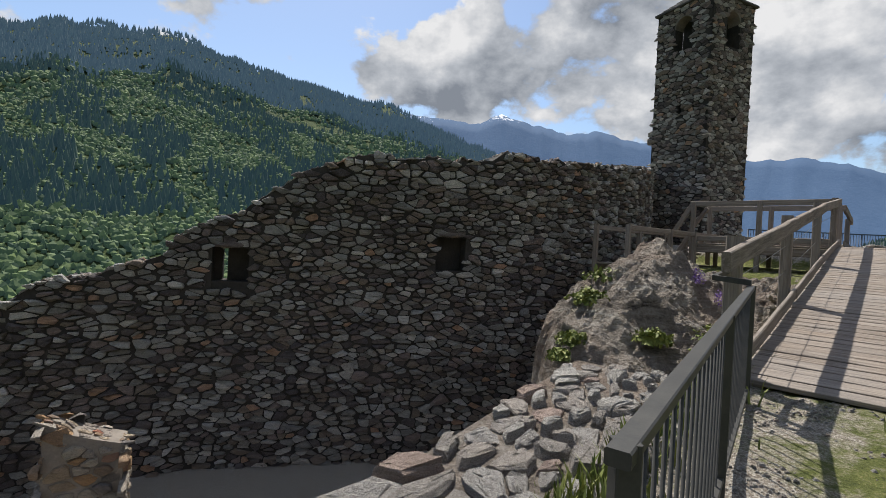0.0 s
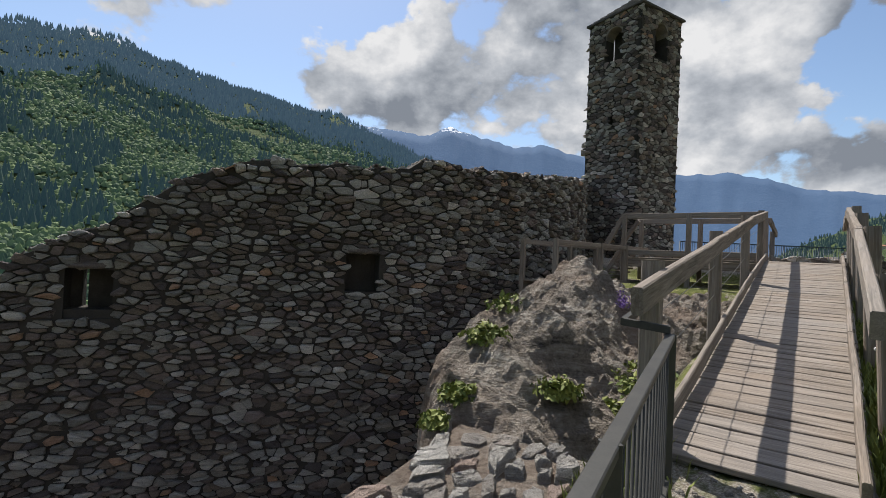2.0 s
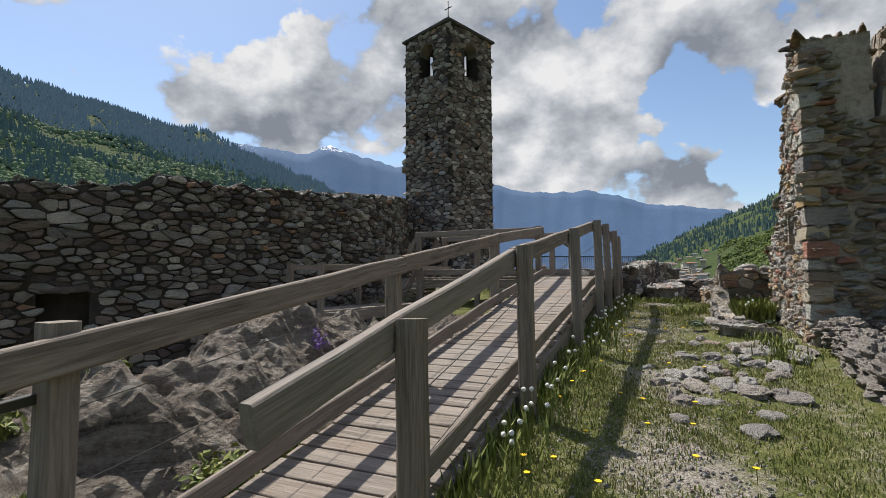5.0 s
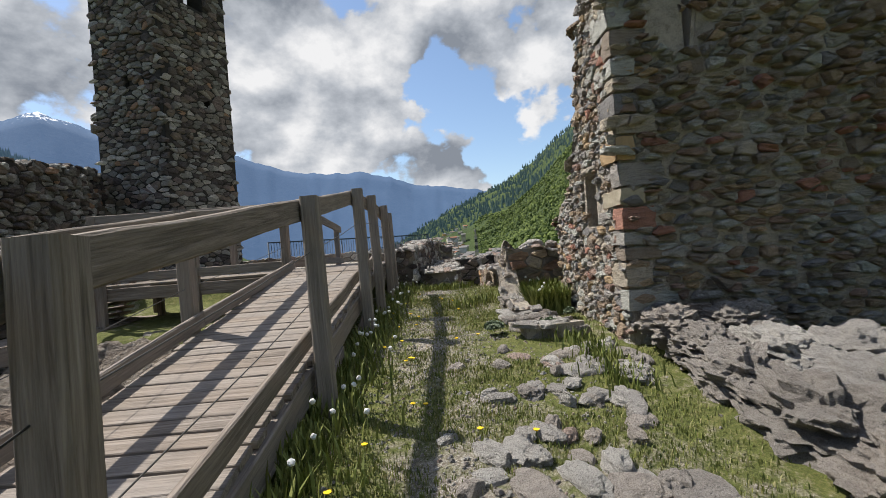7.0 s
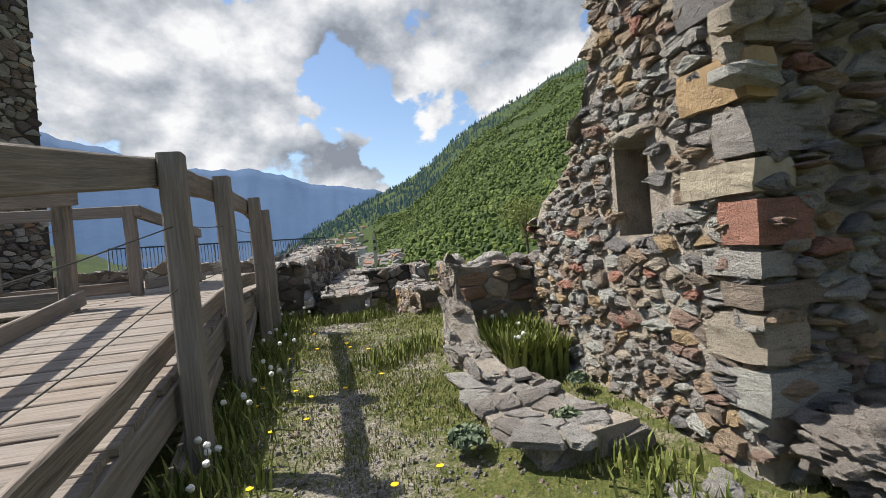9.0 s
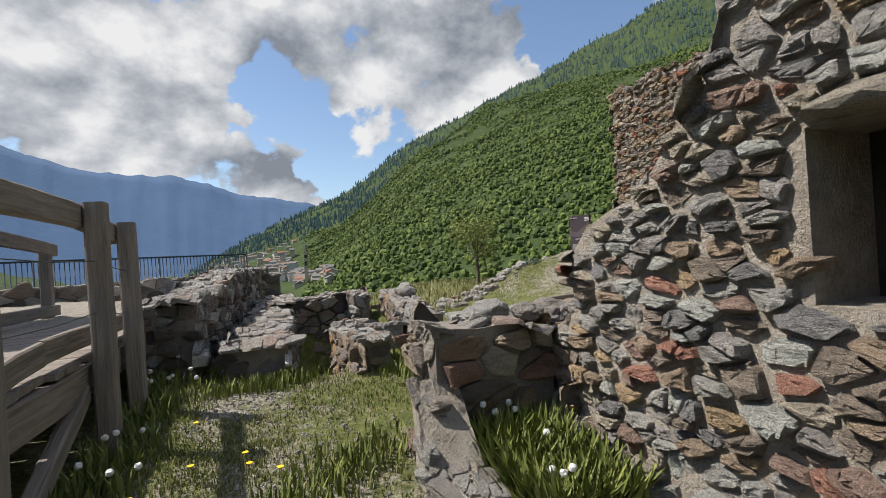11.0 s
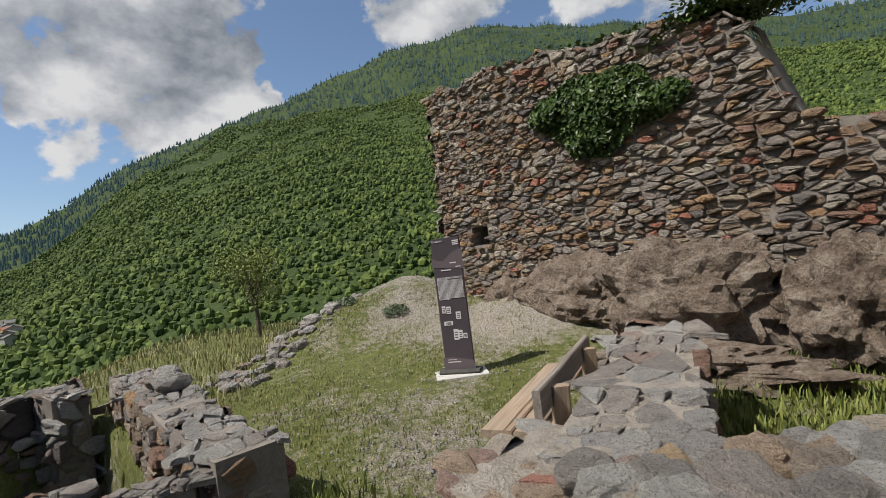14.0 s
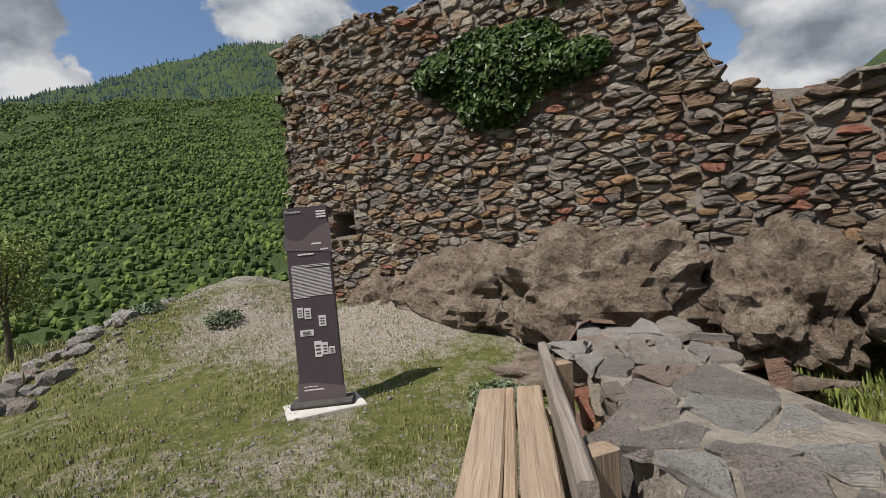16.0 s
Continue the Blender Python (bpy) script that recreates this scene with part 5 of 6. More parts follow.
def info_panel():
    base = (18.16, 7.84, ground_z(18.16, 7.84))
    p = thing("info_panel", base, -111, label="tall mauve-grey information panel on a concrete foot", category="sign")
    w, h, t = 0.36, 1.62, 0.05
    beam("board", (0, 0, 0.05), (0, 0, 0.05 + h), t, w, M_PANEL, p, 1, bevel=0.004, wob=0, cuts=2).matrix_basis = pose(0, 0, 0.05 + h / 2) @ Matrix(((0, 0, 1, 0), (0, 1, 0, 0), (1, 0, 0, 0), (0, 0, 0, 1))) 
    b = beam_mesh(0.62, 0.42, 0.05, 0.01, 0, 3, 1)
    put("slab", mesh_of("slab", *b, M_CONCRETE), p, pose(0, 0, 0.0, 0, 0, 20), "white concrete slab")
    b = beam_mesh(0.50, 0.20, 0.05, 0.02, 0, 4, 1)
    put("foot", mesh_of("foot", *b, M_SLATE), p, pose(0, 0, 0.045), "grey stone foot")
    y = -t / 2 - 0.003

    def bar(x0, x1, z0, z1, mat=M_PRINT, name="print", lift=0.0):
        vs = [(x0, y - lift, z0), (x1, y - lift, z0), (x1, y - lift, z1), (x0, y - lift, z1), (x0, y + 0.002, z0), (x1, y + 0.002, z0), (x1, y + 0.002, z1), (x0, y + 0.002, z1)]
        return put(name, mesh_of(name, vs, [(0, 1, 2, 3), (0, 4, 5, 1), (2, 6, 7, 3), (1, 5, 6, 2), (0, 3, 7, 4)], mat), p)

    def shape(pts, mat, name, lift=0.0):
        vs = [(x, y - lift, z) for x, z in pts]
        return put(name, mesh_of(name, vs, [tuple(range(len(vs)))], mat), p)

    shape([(-0.195, 1.32), (-0.195, 1.44), (-0.12, 1.40), (-0.05, 1.39), (0.02, 1.45), (0.10, 1.50), (0.195, 1.53), (0.195, 1.28), (0.05, 1.30)], M_PANEL2, "hill_print", 0.0)
    shape([(-0.195, 0.06), (-0.195, 0.22), (-0.05, 0.215), (0.195, 0.17), (0.195, 0.06)], M_PANEL2, "hill_print", 0.0)
    text_part("heading", "Grosotto", 0.034, p, pose(-0.165, y - 0.002, 1.625, 90), M_PRINT)
    for k in range(3):
        bar(0.09, 0.17, 1.575 + k * 0.022, 1.588 + k * 0.022, name="emblem", lift=0.002)
    bar(-0.09, 0.04, 1.272, 1.284, name="map_print", lift=0.002)
    bar(0.03, 0.11, 1.355, 1.368, name="map_print", lift=0.002)
    bar(0.10, 0.16, 1.305, 1.316, name="map_print", lift=0.002)
    rng = random.Random(2)
    for k in range(24):
        bar(-0.155, 0.165 if k not in (2, 23) else -0.02, 1.185 - k * 0.0115, 1.190 - k * 0.0115, M_PRINT, "text_line", 0.001)
    for cx, cz, sx, sz in ((-0.115, 0.80, 0.045, 0.085), (-0.055, 0.79, 0.055, 0.09), (0.06, 0.72, 0.06, 0.09), (-0.075, 0.63, 0.11, 0.05), (0.005, 0.49, 0.06, 0.13), (0.06, 0.49, 0.05, 0.10), (0.115, 0.47, 0.05, 0.06)):
        bar(cx - sx / 2, cx + sx / 2, cz - sz / 2, cz + sz / 2, name="plan_print", lift=0.001)
        for k in range(3):
            bar(cx - sx * 0.3, cx + sx * 0.3, cz - sz * 0.32 + k * sz * 0.24, cz - sz * 0.22 + k * sz * 0.24, M_PANEL, "plan_line", 0.003)
    bar(-0.14, 0.02, 0.155, 0.165, name="text_line", lift=0.002)
    bar(-0.14, -0.03, 0.185, 0.191, name="text_line", lift=0.002)


info_panel()


def bench():
    a, b = Vector((16.28, 7.13, 0)), Vector((15.0, 7.93, 0))
    z = ground_z(*a.xy)
    t = thing("bench", label="plain wooden bench with a single-board back beside the low wall", category="bench")
    d = (b - a).normalized()
    n = Vector((-d.y, d.x, 0))
    if n.dot(Vector((-0.6, -0.7, 0))) < 0:
        n = -n
    sz = 1.76
    for k, (off, w) in enumerate(((-0.115, 0.15), (-0.02, 0.05), (0.075, 0.135))):
        beam("seat_board", a + n * off + Vector((0, 0, sz)), b + n * off + Vector((0, 0, sz)), w - 0.006, 0.045, M_BENCH, t, 900 + k, cuts=4)
    beam("backrest", a + n * 0.17 + Vector((0, 0, sz + 0.17)), b + n * 0.17 + Vector((0, 0, sz + 0.17)), 0.045, 0.16, M_WOOD, t, 910, cuts=4)
    for f in (0.18, 0.82):
        p = a.lerp(b, f)
        beam("upright", p + n * 0.20 + Vector((0, 0, z - 0.05)), p + n * 0.235 + Vector((0, 0, sz + 0.20)), 0.07, 0.10, M_BENCH, t, 911)
        beam("leg", p - n * 0.12 + Vector((0, 0, z - 0.05)), p - n * 0.10 + Vector((0, 0, sz - 0.03)), 0.09, 0.09, M_BENCH, t, 912)
        beam("bearer", p - n * 0.17 + Vector((0, 0, sz - 0.055)), p + n * 0.22 + Vector((0, 0, sz - 0.055)), 0.06, 0.065, M_BENCH, t, 913)


M_BENCH = wood_material()
_r = [n for n in M_BENCH.node_tree.nodes if n.type == "VALTORGB"][0].color_ramp.elements
for _e, _c in zip(_r, ((0.12, 0.07, 0.04), (0.28, 0.19, 0.12), (0.37, 0.27, 0.18), (0.47, 0.37, 0.27))):
    _e.color = (*_c, 1)
M_BENCH.name = "brown_bench_timber"
bench()


# ---------------------------------------------------------------- iron fence by the tower
def fence():
    f = thing("iron_fence", label="blue-grey iron railing at the terrace edge below the tower", category="fence")
    a, b = Vector((15.6, 22.5, 0)), Vector((24.0, 21.5, 0))
    for z in (1.95, 2.95):
        tube("rail", [(a.x, a.y, z), (b.x, b.y, z)], 0.03, M_IRON, f)
    for k in range(71):
        p = a.lerp(b, k / 70)
        tube("bar", [(p.x, p.y, 1.75 if k % 14 == 0 else 1.95), (p.x, p.y, 2.97)], 0.035 if k % 14 == 0 else 0.014, M_IRON, f, 5)


fence()
masonry("wall_terrace_far", [(20.6, 16.8), (15.0, 21.3), (11.9, 22.0)], 0.6, lambda u: 2.25, lambda u: 0.5, (M_STONE, M_MORTAR), 0.16, 1.8, 0.06, 0.012, 71, faces="BT", label="low rubble wall at the far edge of the terrace", category="wall", kind="structure", cap=M_CAP)


# ---------------------------------------------------------------- plants
def leaf_mass(pts, size, mat, name, seed, parent=None, droop=0.3):
    """Many small folded leaves at the given points with a facing direction."""
    rng = random.Random(seed)
    vs, fs = [], []
    for p, n in pts:
        s = size * rng.uniform(0.6, 1.3)
        n = (Vector(n) + Vector((rng.uniform(-1, 1), rng.uniform(-1, 1), rng.uniform(-1, 1))) * 0.7).normalized()
        a = n.cross(Vector((rng.uniform(-1, 1), rng.uniform(-1, 1), rng.uniform(-1, 1)))).normalized()
        b = n.cross(a)
        o = len(vs)
        p = Vector(p)
        vs += [p - a * s * 0.5, p + b * s * 0.34 + n * s * 0.1, p + a * s * 0.6 - n * s * droop * 0.4, p - b * s * 0.34 + n * s * 0.1]
        fs += [(o, o + 1, o + 2), (o, o + 2, o + 3)]
    return tagged(put(name, mesh_of(name, vs, fs, mat), parent), kind="stuff") if parent else put(name, mesh_of(name, vs, fs, mat))


def ivy():
    rng = random.Random(31)
    pts = []
    p0, n = _il.at(1.0)
    while len(pts) < 5200:
        x = rng.uniform(17.0, 20.6)
        u = ivy_u(x)
        z = rng.uniform(3.7, 5.6)
        c = min(((x - ex) / ew) ** 2 + ((z - ez) / eh) ** 2 for ex, ez, ew, eh in ((18.85, 4.62, 0.62, 0.50), (19.4, 4.78, 0.50, 0.24), (18.2, 4.45, 0.38, 0.22), (18.95, 4.25, 0.40, 0.28)))
        k = 0.75 * fbm(x * 1.0, z, 1.3, 4, 9.0)
        side = 0.45 if (x > 19.5 and z > 4.6) else 0.0
        if c + k > 1.0 - 0.15 * side:
            continue
        p, n = _il.at(u)
        d = 0.07 + rng.random() ** 2 * 0.26 * max(0.15, 1 - c)
        q = p + n * d
        pts.append(((q.x, q.y, z), n + Vector((0, 0, 0.3))))
    tagged(leaf_mass(pts, 0.085, M_IVY, "ivy", 5), "dense dark green ivy hanging on the tall wall", "ivy", kind="stuff")
    pts = []
    for k in range(3200):
        x = rng.gauss(17.55, 0.32)
        u = ivy_u(x)
        p, n = _il.at(u)
        q = p - n * rng.uniform(-0.1, 0.85)
        pts.append(((q.x, q.y, 5.15 + abs(rng.gauss(0, 0.16)) + 0.1 * math.cos((x - 17.5) * 3)), Vector((0, 0, 1))))
    for k in range(900):
        x = rng.uniform(17.8, 20.2)
        p, n = _il.at(ivy_u(x))
        q = p - n * rng.uniform(0.1, 0.8)
        pts.append(((q.x, q.y, i_top(ivy_u(x)) + abs(rng.gauss(0, 0.05))), Vector((0, 0, 1))))
    tagged(leaf_mass(pts, 0.08, M_IVY, "ivy", 6), "clump of ivy growing over the wall head", "ivy", kind="stuff")


ivy()


def shrub(name, centre, size, count, leaf, mat, seed, label, category="shrub", group=""):
    rng = random.Random(seed)
    pts = []
    for _ in range(count):
        d = Vector((rng.gauss(0, 1), rng.gauss(0, 1), rng.gauss(0, 1))).normalized()
        r = rng.random() ** 0.45 * (0.8 + 0.35 * noise.noise(d * 2.2 + Vector((seed, 0, 0))))
        p = Vector((d.x * size[0] * r, d.y * size[1] * r, abs(d.z) * size[2] * r))
        pts.append((Vector(centre) + p, d + Vector((0, 0, 0.5))))
    ob = leaf_mass(pts, leaf, mat, name, seed)
    return tagged(ob, label, category, group, kind="stuff")


WEEDS = [((2.1, 5.6), 0.30), ((2.5, 6.3), 0.34), ((1.75, 5.0), 0.22), ((2.6, 4.9), 0.26), ((3.6, 5.5), 0.42), ((4.0, 6.0), 0.36), ((3.25, 5.1), 0.30), ((2.0, 6.6), 0.3), ((1.5, 4.6), 0.15)]


def plants():
    dg = bpy.context.evaluated_depsgraph_get()
    dg.update()
    for k, ((x, y), s) in enumerate(WEEDS):
        x, y = x + SHIFT.x, y + SHIFT.y
        hit, place, *_ = scene.ray_cast(dg, Vector((x, y, 6)), Vector((0, 0, -1)))
        z = place.z if hit else 0.6
        shrub("weed", (x, y, z - 0.02), (s, s, s * 0.75), 420, 0.07, M_GRASS, 300 + k, "bright green weed in a cleft of the outcrop", "plant", "weeds on the outcrop")
    for k, (x, y) in enumerate(((5.2, 6.9), (4.9, 7.1), (5.4, 7.15))):
        hit, place, *_ = scene.ray_cast(dg, Vector((x, y, 6)), Vector((0, 0, -1)))
        shrub("purple_flower", (x, y, place.z if hit else 1.2), (0.16, 0.16, 0.34), 130, 0.035, M_PURPLE, 320 + k, "purple flower spikes among the rocks", "flower", "purple flowers")
    for k, (x, y, s) in enumerate(((17.45, 6.55, 0.38), (17.25, 6.75, 0.25), (11.25, 6.5, 0.16), (10.75, 6.95, 0.15), (12.0, 6.65, 0.1), (20.9, 8.6, 0.35), (21.6, 9.5, 0.3))):
        shrub("grey_bush", (x, y, ground_z(x, y) + (0.1 if x < 13 else 0)), (s, s * 0.9, s * 0.55), 600, 0.05, M_SAGE, 340 + k, "small grey-green bush", "shrub", "small bushes")
    # the young tree beyond the brow
    t = thing("tree", (25.1, 12.2, 1.55), label="young light-green tree beyond the brow of the hill", category="tree")
    rng = random.Random(77)
    tube("trunk", [(0, 0, -2.4), (0.03, 0.01, 0.4), (0.0, 0.06, 1.0), (0.05, 0.05, 1.5)], [0.07, 0.055, 0.04, 0.02], M_TWIG, t)
    pts = []
    for k in range(7):
        a = k * 0.9
        e = Vector((math.cos(a) * rng.uniform(0.3, 0.6), math.sin(a) * rng.uniform(0.3, 0.6), rng.uniform(0.9, 1.9)))
        tube("limb", [(0.01, 0.03, 0.5 + 0.05 * k), e * 0.6 + Vector((0, 0, 0.3)), e], [0.025, 0.018, 0.008], M_TWIG, t)
        for _ in range(520):
            d = Vector((rng.gauss(0, 0.26), rng.gauss(0, 0.26), rng.gauss(0, 0.24)))
            pts.append((e + d, d + Vector((0, 0, 0.6))))
    leaf_mass(pts, 0.06, M_BUSH, "crown", 78, t)


plants()


def blade_field(name, spots, label, mat, seed):
    """Grass blades at (x, y, z, height): one sheet of stuff."""
    rng = random.Random(seed)
    vs, fs = [], []
    for x, y, z, h in spots:
        a = rng.uniform(0, 2 * math.pi)
        w = h * 0.05 + 0.0025
        dx, dy = math.cos(a), math.sin(a)
        lean = h * rng.uniform(0.1, 0.6)
        o = len(vs)
        vs += [(x - dy * w, y + dx * w, z - 0.01), (x + dy * w, y - dx * w, z - 0.01), (x + dx * lean * 0.35 + dy * w * 0.8, y + dy * lean * 0.35 - dx * w * 0.8, z + h * 0.6),
               (x + dx * lean * 0.35 - dy * w * 0.8, y + dy * lean * 0.35 + dx * w * 0.8, z + h * 0.6), (x + dx * lean, y + dy * lean, z + h)]
        fs += [(o, o + 1, o + 2, o + 3), (o + 3, o + 2, o + 4)]
    tagged(put(name, mesh_of(name, vs, fs, mat)), label, "grass", kind="stuff")


def meadow():
    rng = random.Random(41)
    short, tall, dry = [], [], []

    def add(store, x, y, h):
        store.append((x, y, ground_z(x, y), h))

    while len(short) < 60000:
        s, n = rng.uniform(-2.0, 12.8), 1.35 + abs(rng.gauss(0, 1.9))
        p = ramp_at(s, n)
        k = fbm(p.x, p.y, 1.1, 3, 6.0)
        if k + rng.uniform(-0.35, 0.35) < -0.02:
            continue
        add(short if rng.random() < 0.65 else dry, p.x, p.y, rng.uniform(0.012, 0.042))
    for _ in range(34000):
        x, y = rng.uniform(14.6, 22.0), rng.uniform(6.6, 12.0)
        k = fbm(x, y, 0.9, 3, 6.0)
        if k + rng.uniform(-0.4, 0.4) < -0.1:
            continue
        add(short if rng.random() < 0.42 else dry, x, y, rng.uniform(0.015, 0.045))
    for _ in range(9000):
        a, b = rng.uniform(0.2, 4.4), rng.uniform(0.9, 5.0)
        p = church(a, b)
        add(short, p[0], p[1], rng.uniform(0.06, 0.16))
    for _ in range(3600):
        s = rng.uniform(0.0, 13.0)
        p = ramp_at(s, right(s) + 0.12 + abs(rng.gauss(0, 0.22)))
        add(tall, p.x, p.y, rng.uniform(0.06, 0.22))
    for _ in range(3200):
        p = church(rng.uniform(1.85, 2.72), rng.uniform(-0.62, -0.08))
        add(tall, p[0], p[1], rng.uniform(0.15, 0.42))
    for (x0, y0), (x1, y1), m in (((13.2, 10.7), (13.9, 10.1), 700), ((14.3, 8.55), (12.6, 7.4), 1200), ((14.9, 9.2), (15.5, 9.0), 300), ((14.2, 9.2), (14.9, 9.6), 300), ((11.9, 8.6), (12.7, 8.5), 400), ((10.0, 5.0), (11.2, 6.2), 600)):
        for _ in range(m):
            f = rng.random()
            add(tall, x0 + (x1 - x0) * f + rng.gauss(0, 0.12), y0 + (y1 - y0) * f + rng.gauss(0, 0.12), rng.uniform(0.05, 0.17))
    for _ in range(2500):
        p = ramp_at(rng.uniform(-3.2, -0.1), rng.choice([rng.gauss(-0.15, 0.14), rng.gauss(1.55, 0.2)]))
        add(tall, p.x, p.y, rng.uniform(0.06, 0.22))
    for _ in range(5000):
        x, y = rng.uniform(17.5, 28), rng.uniform(10.5, 16)
        add(dry, x, y, rng.uniform(0.06, 0.2))
    blade_field("grass", short, "short green mountain grass", M_GRASS, 1)
    blade_field("grass", dry, "dry yellowish grass", M_DRYGRASS, 2)
    blade_field("grass", tall, "tall green grass along the ramp and walls", M_GRASS, 3)


meadow()


def dandelions():
    rng = random.Random(51)
    stem = tube("stem", [(0, 0, 0), (0.004, 0.002, 0.5), (0, 0, 1.0)], 0.018, M_GRASS)
    bpy.data.objects.remove(stem)

    def flower(kind, k, x, y, h):
        z = ground_z(x, y)
        f = thing(kind, (x, y, z), rng.uniform(0, 360), label="white dandelion clock on a thin stem" if kind == "dandelion_clock" else "yellow dandelion in the grass", category="flower", group="dandelions")
        tube("stem", [(0, 0, -0.02), (0.01, 0, h * 0.5), (0, 0, h)], 0.003, M_GRASS, f, 5)
        bm = bmesh.new()
        if kind == "dandelion_clock":
            bmesh.ops.create_icosphere(bm, subdivisions=2, radius=0.021)
            for v in bm.verts:
                v.co *= rng.uniform(0.8, 1.12)
            part("seed_head", bm, M_SEED, f, "", pose(0, 0, h + 0.012))
        else:
            bmesh.ops.create_cone(bm, segments=14, radius1=0.008, radius2=0.021, depth=0.012, cap_ends=True)
            for v in bm.verts:
                v.co *= rng.uniform(0.85, 1.15)
            part("petals", bm, M_YELLOW, f, "", pose(0, 0, h + 0.004))

    for k in range(60):
        s = rng.uniform(1.5, 12.5)
        p = ramp_at(s, right(s) + 0.25 + abs(rng.gauss(0, 0.18)))
        flower("dandelion_clock", k, p.x, p.y, rng.uniform(0.12, 0.30))
    for k in range(14):
        p = church(rng.uniform(1.9, 2.7), rng.uniform(-0.6, -0.1))
        flower("dandelion_clock", k, p[0], p[1], rng.uniform(0.2, 0.4))
    for k in range(46):
        s = rng.uniform(0.5, 11)
        p = ramp_at(s, right(s) + 0.4 + abs(rng.gauss(0, 0.6)))
        flower("dandelion", k, p.x, p.y, rng.uniform(0.04, 0.10))


dandelions()


# ---------------------------------------------------------------- village in the valley
def place_on_slope(az, el):
    """The point of the valley side seen from the hill at that bearing and height."""
    rr = np.linspace(380, 2400, 500)
    hh = far_height(np.full_like(rr, az), rr)
    e = np.degrees(np.arctan2(hh - 2.0, rr))
    i = int(np.argmax(e >= el)) if np.any(e >= el) else 0
    r = float(rr[i])
    return Vector((9 + r * math.sin(radians(az)), 8 + r * math.cos(radians(az)), float(hh[i]))), r


M_WALLS = [plain("render_" + n, [(0.3, tuple(v * 0.8 for v in c)), (0.7, c)], 0.3, 0.9, 0.2, 0.1, 2.0) for n, c in (("white", (0.62, 0.60, 0.57)), ("cream", (0.52, 0.46, 0.36)), ("ochre", (0.50, 0.33, 0.15)), ("grey", (0.38, 0.36, 0.34)))]
M_ROOFS = [plain("roof_" + n, [(0.3, tuple(v * 0.7 for v in c)), (0.7, c)], 0.6, 0.9, 0.3, 0.1, 3.0) for n, c in (("slate", (0.20, 0.19, 0.185)), ("brown", (0.24, 0.18, 0.15)), ("red", (0.36, 0.17, 0.11)))]
M_GLASS = plain("dark_window", [(0.3, (0.02, 0.025, 0.03)), (0.7, (0.05, 0.055, 0.06))], 2, 0.2, 0.0, 0.01)


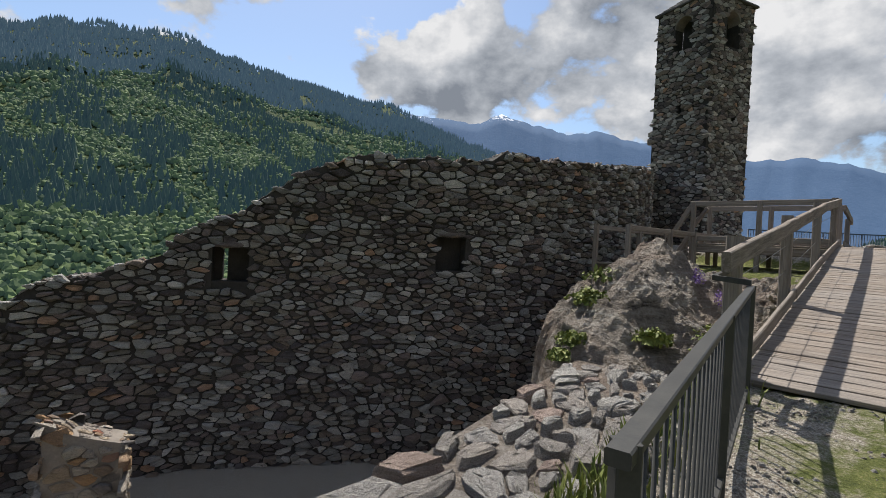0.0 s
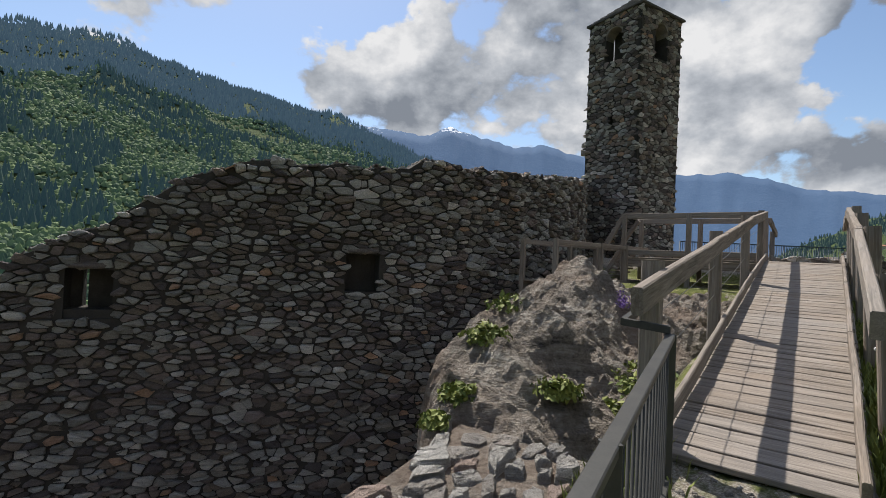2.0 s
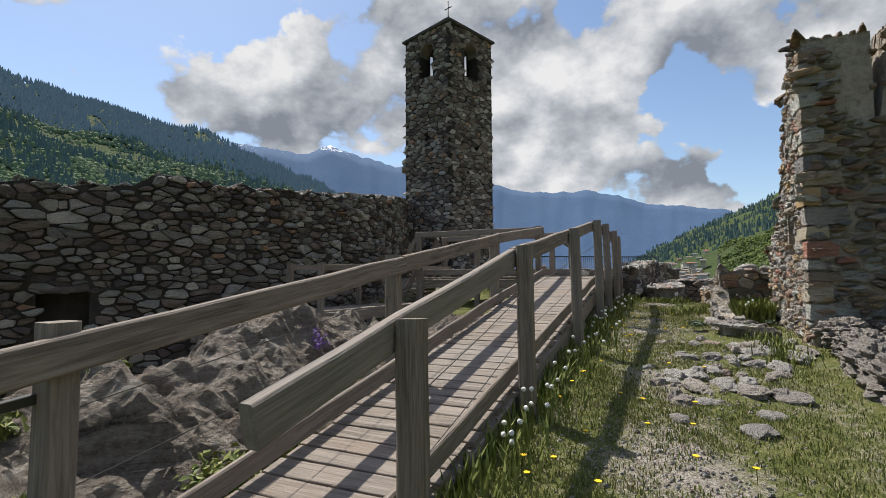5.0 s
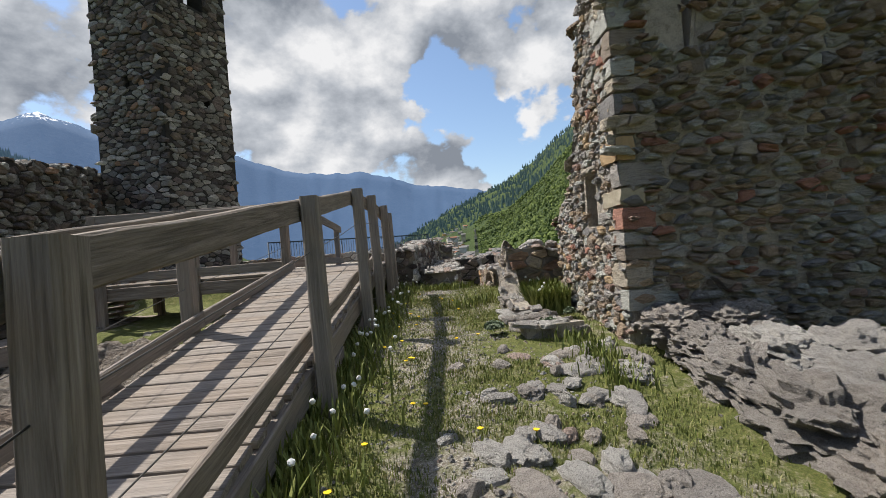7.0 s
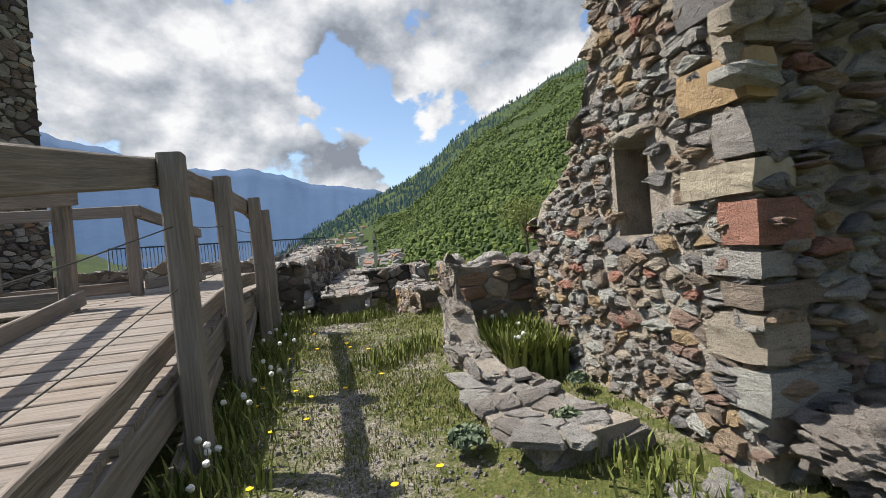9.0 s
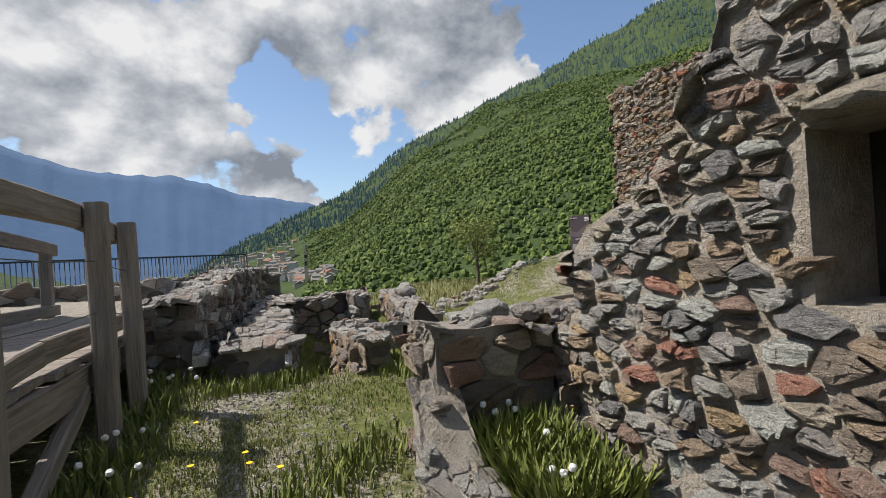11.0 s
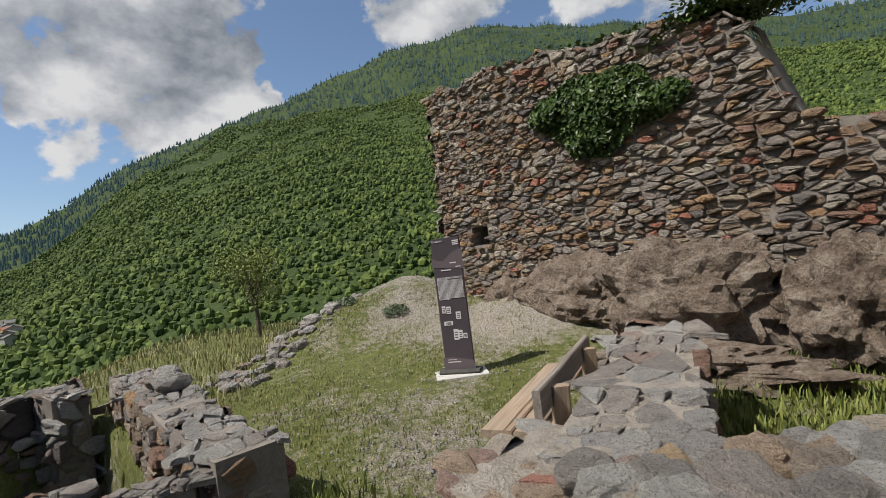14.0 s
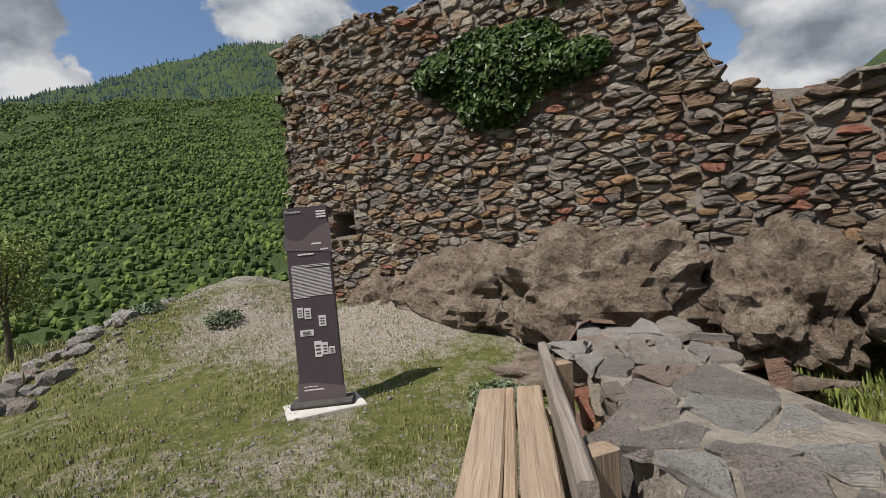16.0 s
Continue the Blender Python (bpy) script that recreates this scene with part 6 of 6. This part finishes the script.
def village():
    rng = random.Random(61)

    def house(pos, size, rz, wall, roof, storeys):
        w, d, h = size
        t = thing("house", tuple(pos), rz, label="village house with pale walls and a pitched roof", category="house", group="village houses")
        z0 = -6
        put("wall", mesh_of("wall", [(x * w / 2, y * d / 2, z) for z in (z0, h) for x, y in ((-1, -1), (1, -1), (1, 1), (-1, 1))] + [(-w / 2, 0, h + d * 0.22), (w / 2, 0, h + d * 0.22)],
                            [(0, 1, 5, 4), (1, 2, 6, 9, 5), (2, 3, 7, 6), (3, 0, 4, 8, 7), (0, 3, 2, 1)], wall), t)
        o = 0.6
        rise = d * 0.22
        vs = [(-w / 2 - o, -d / 2 - o, h - o * 0.44), (w / 2 + o, -d / 2 - o, h - o * 0.44), (w / 2 + o, 0, h + rise + 0.1), (-w / 2 - o, 0, h + rise + 0.1), (-w / 2 - o, d / 2 + o, h - o * 0.44), (w / 2 + o, d / 2 + o, h - o * 0.44)]
        vs += [(x, y, z + 0.35) for x, y, z in vs]
        put("roof", mesh_of("roof", vs, [(0, 3, 2, 1), (3, 4, 5, 2), (6, 7, 8, 9), (9, 8, 11, 10), (0, 1, 7, 6), (4, 10, 11, 5), (0, 6, 9, 3), (3, 9, 10, 4), (1, 2, 8, 7), (2, 5, 11, 8)], roof), t)
        for k in range(storeys):
            for j in (-1, 0, 1):
                x, z = j * w * 0.29, h - 1.9 - k * 2.9
                for y, sgn in ((-d / 2 - 0.06, 1), (d / 2 + 0.06, -1)):
                    put("window", mesh_of("window", [(x - 0.5, y, z - 0.7), (x + 0.5, y, z - 0.7), (x + 0.5, y, z + 0.7), (x - 0.5, y, z + 0.7), (x - 0.5, y + 0.1 * sgn, z - 0.7), (x + 0.5, y + 0.1 * sgn, z - 0.7), (x + 0.5, y + 0.1 * sgn, z + 0.7), (x - 0.5, y + 0.1 * sgn, z + 0.7)],
                                          [(0, 1, 2, 3), (0, 4, 5, 1), (3, 2, 6, 7), (0, 3, 7, 4), (1, 5, 6, 2)], M_GLASS), t)

    for k in range(210):
        az = rng.uniform(38.6, 53.5)
        if az > 49:
            el = rng.uniform(-3.0, -1.5)
        else:
            el = rng.uniform(-1.9, 0.2 + 0.22 * (az - 40))
        pos, r = place_on_slope(az, el)
        w = rng.uniform(8, 14)
        house(pos, (w, rng.uniform(7, 10), rng.uniform(6, 10)), rng.choice([0, 90]) - az + rng.uniform(-25, 25), rng.choice(M_WALLS[:2] + M_WALLS[:2] + M_WALLS[3:]) if rng.random() < 0.95 else M_WALLS[2], rng.choice(M_ROOFS[:1] * 5 + M_ROOFS[1:2] * 2 + M_ROOFS[2:]), 2 if k % 3 == 0 else 0)
    # parish church with its tall campanile
    pos, r = place_on_slope(50.2, -3.2)
    t = thing("parish_church", tuple(pos), -50, label="pale parish church with a tall banded campanile", category="church")
    k = r / 640
    bm = bmesh.new()
    bmesh.ops.create_cube(bm, size=1.0)
    part("nave", bm, M_WALLS[1], t, "", pose(-9 * k, 12, 1 * k) @ Matrix.Diagonal((13 * k, 22, 15 * k, 1)))
    put("nave_roof", mesh_of("nave_roof", [(x * 7.0 * k - 9 * k, 12 + y * 11.6, 8.4 * k) for x, y in ((-1, -1), (1, -1), (1, 1), (-1, 1))] + [(-9 * k, 12 - 11.6, 12 * k), (-9 * k, 12 + 11.6, 12 * k)], [(0, 1, 4), (1, 2, 5, 4), (2, 3, 5), (3, 0, 4, 5), (0, 3, 2, 1)], M_ROOFS[0]), t)
    z = -8.0
    for i, (wd, hh) in enumerate(((4.6, 36), (5.1, 1.4), (4.2, 9), (4.7, 1.2), (3.8, 7), (4.3, 1.0), (2.9, 5), (1.7, 3))):
        bm = bmesh.new()
        bmesh.ops.create_cube(bm, size=1.0)
        part("campanile_stage", bm, M_WALLS[1] if i % 2 == 0 else M_WALLS[3], t, "", pose(0, 0, (z + hh / 2) * k) @ Matrix.Diagonal((wd * k, wd * k, hh * k, 1)))
        if i in (2, 4):
            for dx in (-1, 1):
                bm = bmesh.new()
                bmesh.ops.create_cube(bm, size=1.0)
                part("belfry_opening", bm, M_GLASS, t, "", pose(dx * wd * 0.22 * k, 0, (z + hh * 0.5) * k) @ Matrix.Diagonal((1.6 * k, (wd + 0.3) * k, hh * 0.6 * k, 1)))
        z += hh
    bm = bmesh.new()
    bmesh.ops.create_cone(bm, segments=8, radius1=1.4 * k, radius2=0.1, depth=5 * k, cap_ends=True)
    part("spire", bm, M_ROOFS[0], t, "", pose(0, 0, (z + 2.5) * k))


village()


# ---------------------------------------------------------------- forest on the slopes
def forest(name, az0, az1, r0, r1, count, size, mat, label, seed, cone=False, keep=None):
    rng = np.random.RandomState(seed)
    az = rng.uniform(az0, az1, count)
    r = np.sqrt(rng.uniform(r0 ** 2, r1 ** 2, count)) if not cone else rng.uniform(r0, r1, count)
    z = far_height(az, r)
    ok = z > BASE + 5
    if keep is not None:
        ok &= keep(az, r)
    az, r, z = az[ok], r[ok], z[ok]
    x, y = 9 + r * np.sin(np.radians(az)), 8 + r * np.cos(np.radians(az))
    clump = np.array([fbm(a, b, 0.006, 4, 3.0) for a, b in zip(x, y)])
    z = z + clump * np.minimum(26.0, (r - 200) * 0.03)
    if cone:
        ring = np.array([(math.cos(a), math.sin(a), 0.0) for a in np.arange(6) * math.pi / 3])
        tpl = np.vstack([ring * 0.5, ring * 0.27 + [0, 0, 0.9], [[0, 0, 2.1]]])
        faces = [(i, (i + 1) % 6, 6 + (i + 1) % 6, 6 + i) for i in range(6)] + [(6 + i, 6 + (i + 1) % 6, 12) for i in range(6)]
    else:
        bm = bmesh.new()
        bmesh.ops.create_icosphere(bm, subdivisions=1, radius=0.55)
        tpl = np.array([tuple(v.co) for v in bm.verts]) + [0, 0, 0.4]
        bm.verts.index_update()
        faces = [tuple(v.index for v in f.verts) for f in bm.faces]
        bm.free()
        tpl[:, 2] *= 1.1
    n, m = len(x), len(tpl)
    s = rng.uniform(size[0], size[1], n)
    j = rng.uniform(0.68, 1.30, (n, m, 1))
    a = rng.uniform(0, 6.28, n)
    c, q = np.cos(a)[:, None], np.sin(a)[:, None]
    px = tpl[None, :, 0] * c - tpl[None, :, 1] * q
    py = tpl[None, :, 0] * q + tpl[None, :, 1] * c
    P = np.stack([px, py, np.broadcast_to(tpl[None, :, 2], px.shape)], 2) * s[:, None, None]
    if not cone:
        P = P * j
    P += np.stack([x, y, z - 0.5], 1)[:, None, :]
    F = np.array([k + [-1] * (4 - len(k)) for k in map(list, faces)])
    fs = [tuple(int(v) + o for v in f) for o in range(0, n * m, m) for f in faces]
    me = mesh_of(name, P.reshape(-1, 3).tolist(), fs, mat)
    tagged(put(name, me), label, "forest", kind="stuff")


def patch(sign, at):
    """Where one kind of tree stands thicker than the other."""
    def keep(az, r):
        f = np.array([fbm(a * 0.16, b * 0.0035, 1.0, 3, 12.0) for a, b in zip(az, r)])
        return (f * sign > at) & (r < 1350 + 3 * az)
    return keep


forest("forest", 50, 152, 190, 1180, 62000, (2.0, 5.0), M_FOREST, "fresh green broadleaf forest on the near slope", 1, keep=lambda a, r: r < 1160)
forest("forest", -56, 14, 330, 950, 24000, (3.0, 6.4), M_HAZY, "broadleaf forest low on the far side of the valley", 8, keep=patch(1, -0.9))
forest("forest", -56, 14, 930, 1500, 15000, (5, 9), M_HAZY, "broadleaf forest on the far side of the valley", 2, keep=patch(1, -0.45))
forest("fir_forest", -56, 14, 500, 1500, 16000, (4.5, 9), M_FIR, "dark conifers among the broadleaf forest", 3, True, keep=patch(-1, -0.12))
forest("fir_forest", -56, 14, 1080, 1900, 15000, (6, 10.5), M_BLUEFIR, "conifers high on the far mountain, in painted blue haze", 6, True, keep=lambda a, r: r > 1300 + 3 * a)
forest("fir_forest", 38, 150, 1250, 2500, 9000, (6, 10), M_FIR, "dark conifers on the high ridge", 4, True)
forest("valley_trees", 36, 60, 200, 480, 500, (4, 7), M_FOREST, "trees in the valley fields", 5)


def pebbles():
    """Loose gravel on the path, too small to count."""
    rng = random.Random(91)
    vs, fs = [], []
    ring = [(math.cos(a), math.sin(a)) for a in (0.2, 1.5, 2.6, 3.7, 5.2)]
    spots = []
    for _ in range(9000):
        s, n = rng.uniform(-1.5, 12.6), rng.gauss(2.45, 0.6)
        p = ramp_at(s, n)
        spots.append((p.x, p.y))
    for _ in range(2600):
        p = ramp_at(rng.uniform(-4, 0.0), rng.gauss(0.6, 0.5))
        spots.append((p.x, p.y))
    for _ in range(2400):
        spots.append((rng.gauss(16.4, 1.4), rng.gauss(8.3, 1.0)))
    for _ in range(3500):
        spots.append((rng.gauss(22.0, 1.3), rng.gauss(9.3, 1.0)))
    for x, y in spots:
        if fbm(x, y, 1.1, 3, 6.0) + rng.uniform(-0.4, 0.4) > 0.12:
            continue
        r = rng.uniform(0.006, 0.020) * (1.6 if rng.random() < 0.08 else 1)
        z = ground_z(x, y)
        o = len(vs)
        vs += [(x + a * r * rng.uniform(0.8, 1.3), y + b * r * rng.uniform(0.6, 1.1), z) for a, b in ring] + [(x + a * r * 0.6, y + b * r * 0.55, z + r * rng.uniform(0.4, 0.8)) for a, b in ring]
        fs += [(o + i, o + (i + 1) % 5, o + 5 + (i + 1) % 5, o + 5 + i) for i in range(5)] + [tuple(o + 5 + i for i in range(5))]
    tagged(put("gravel", mesh_of("gravel", vs, fs, M_CAP)), "loose pale pebbles on the worn path", "gravel", kind="stuff")


pebbles()
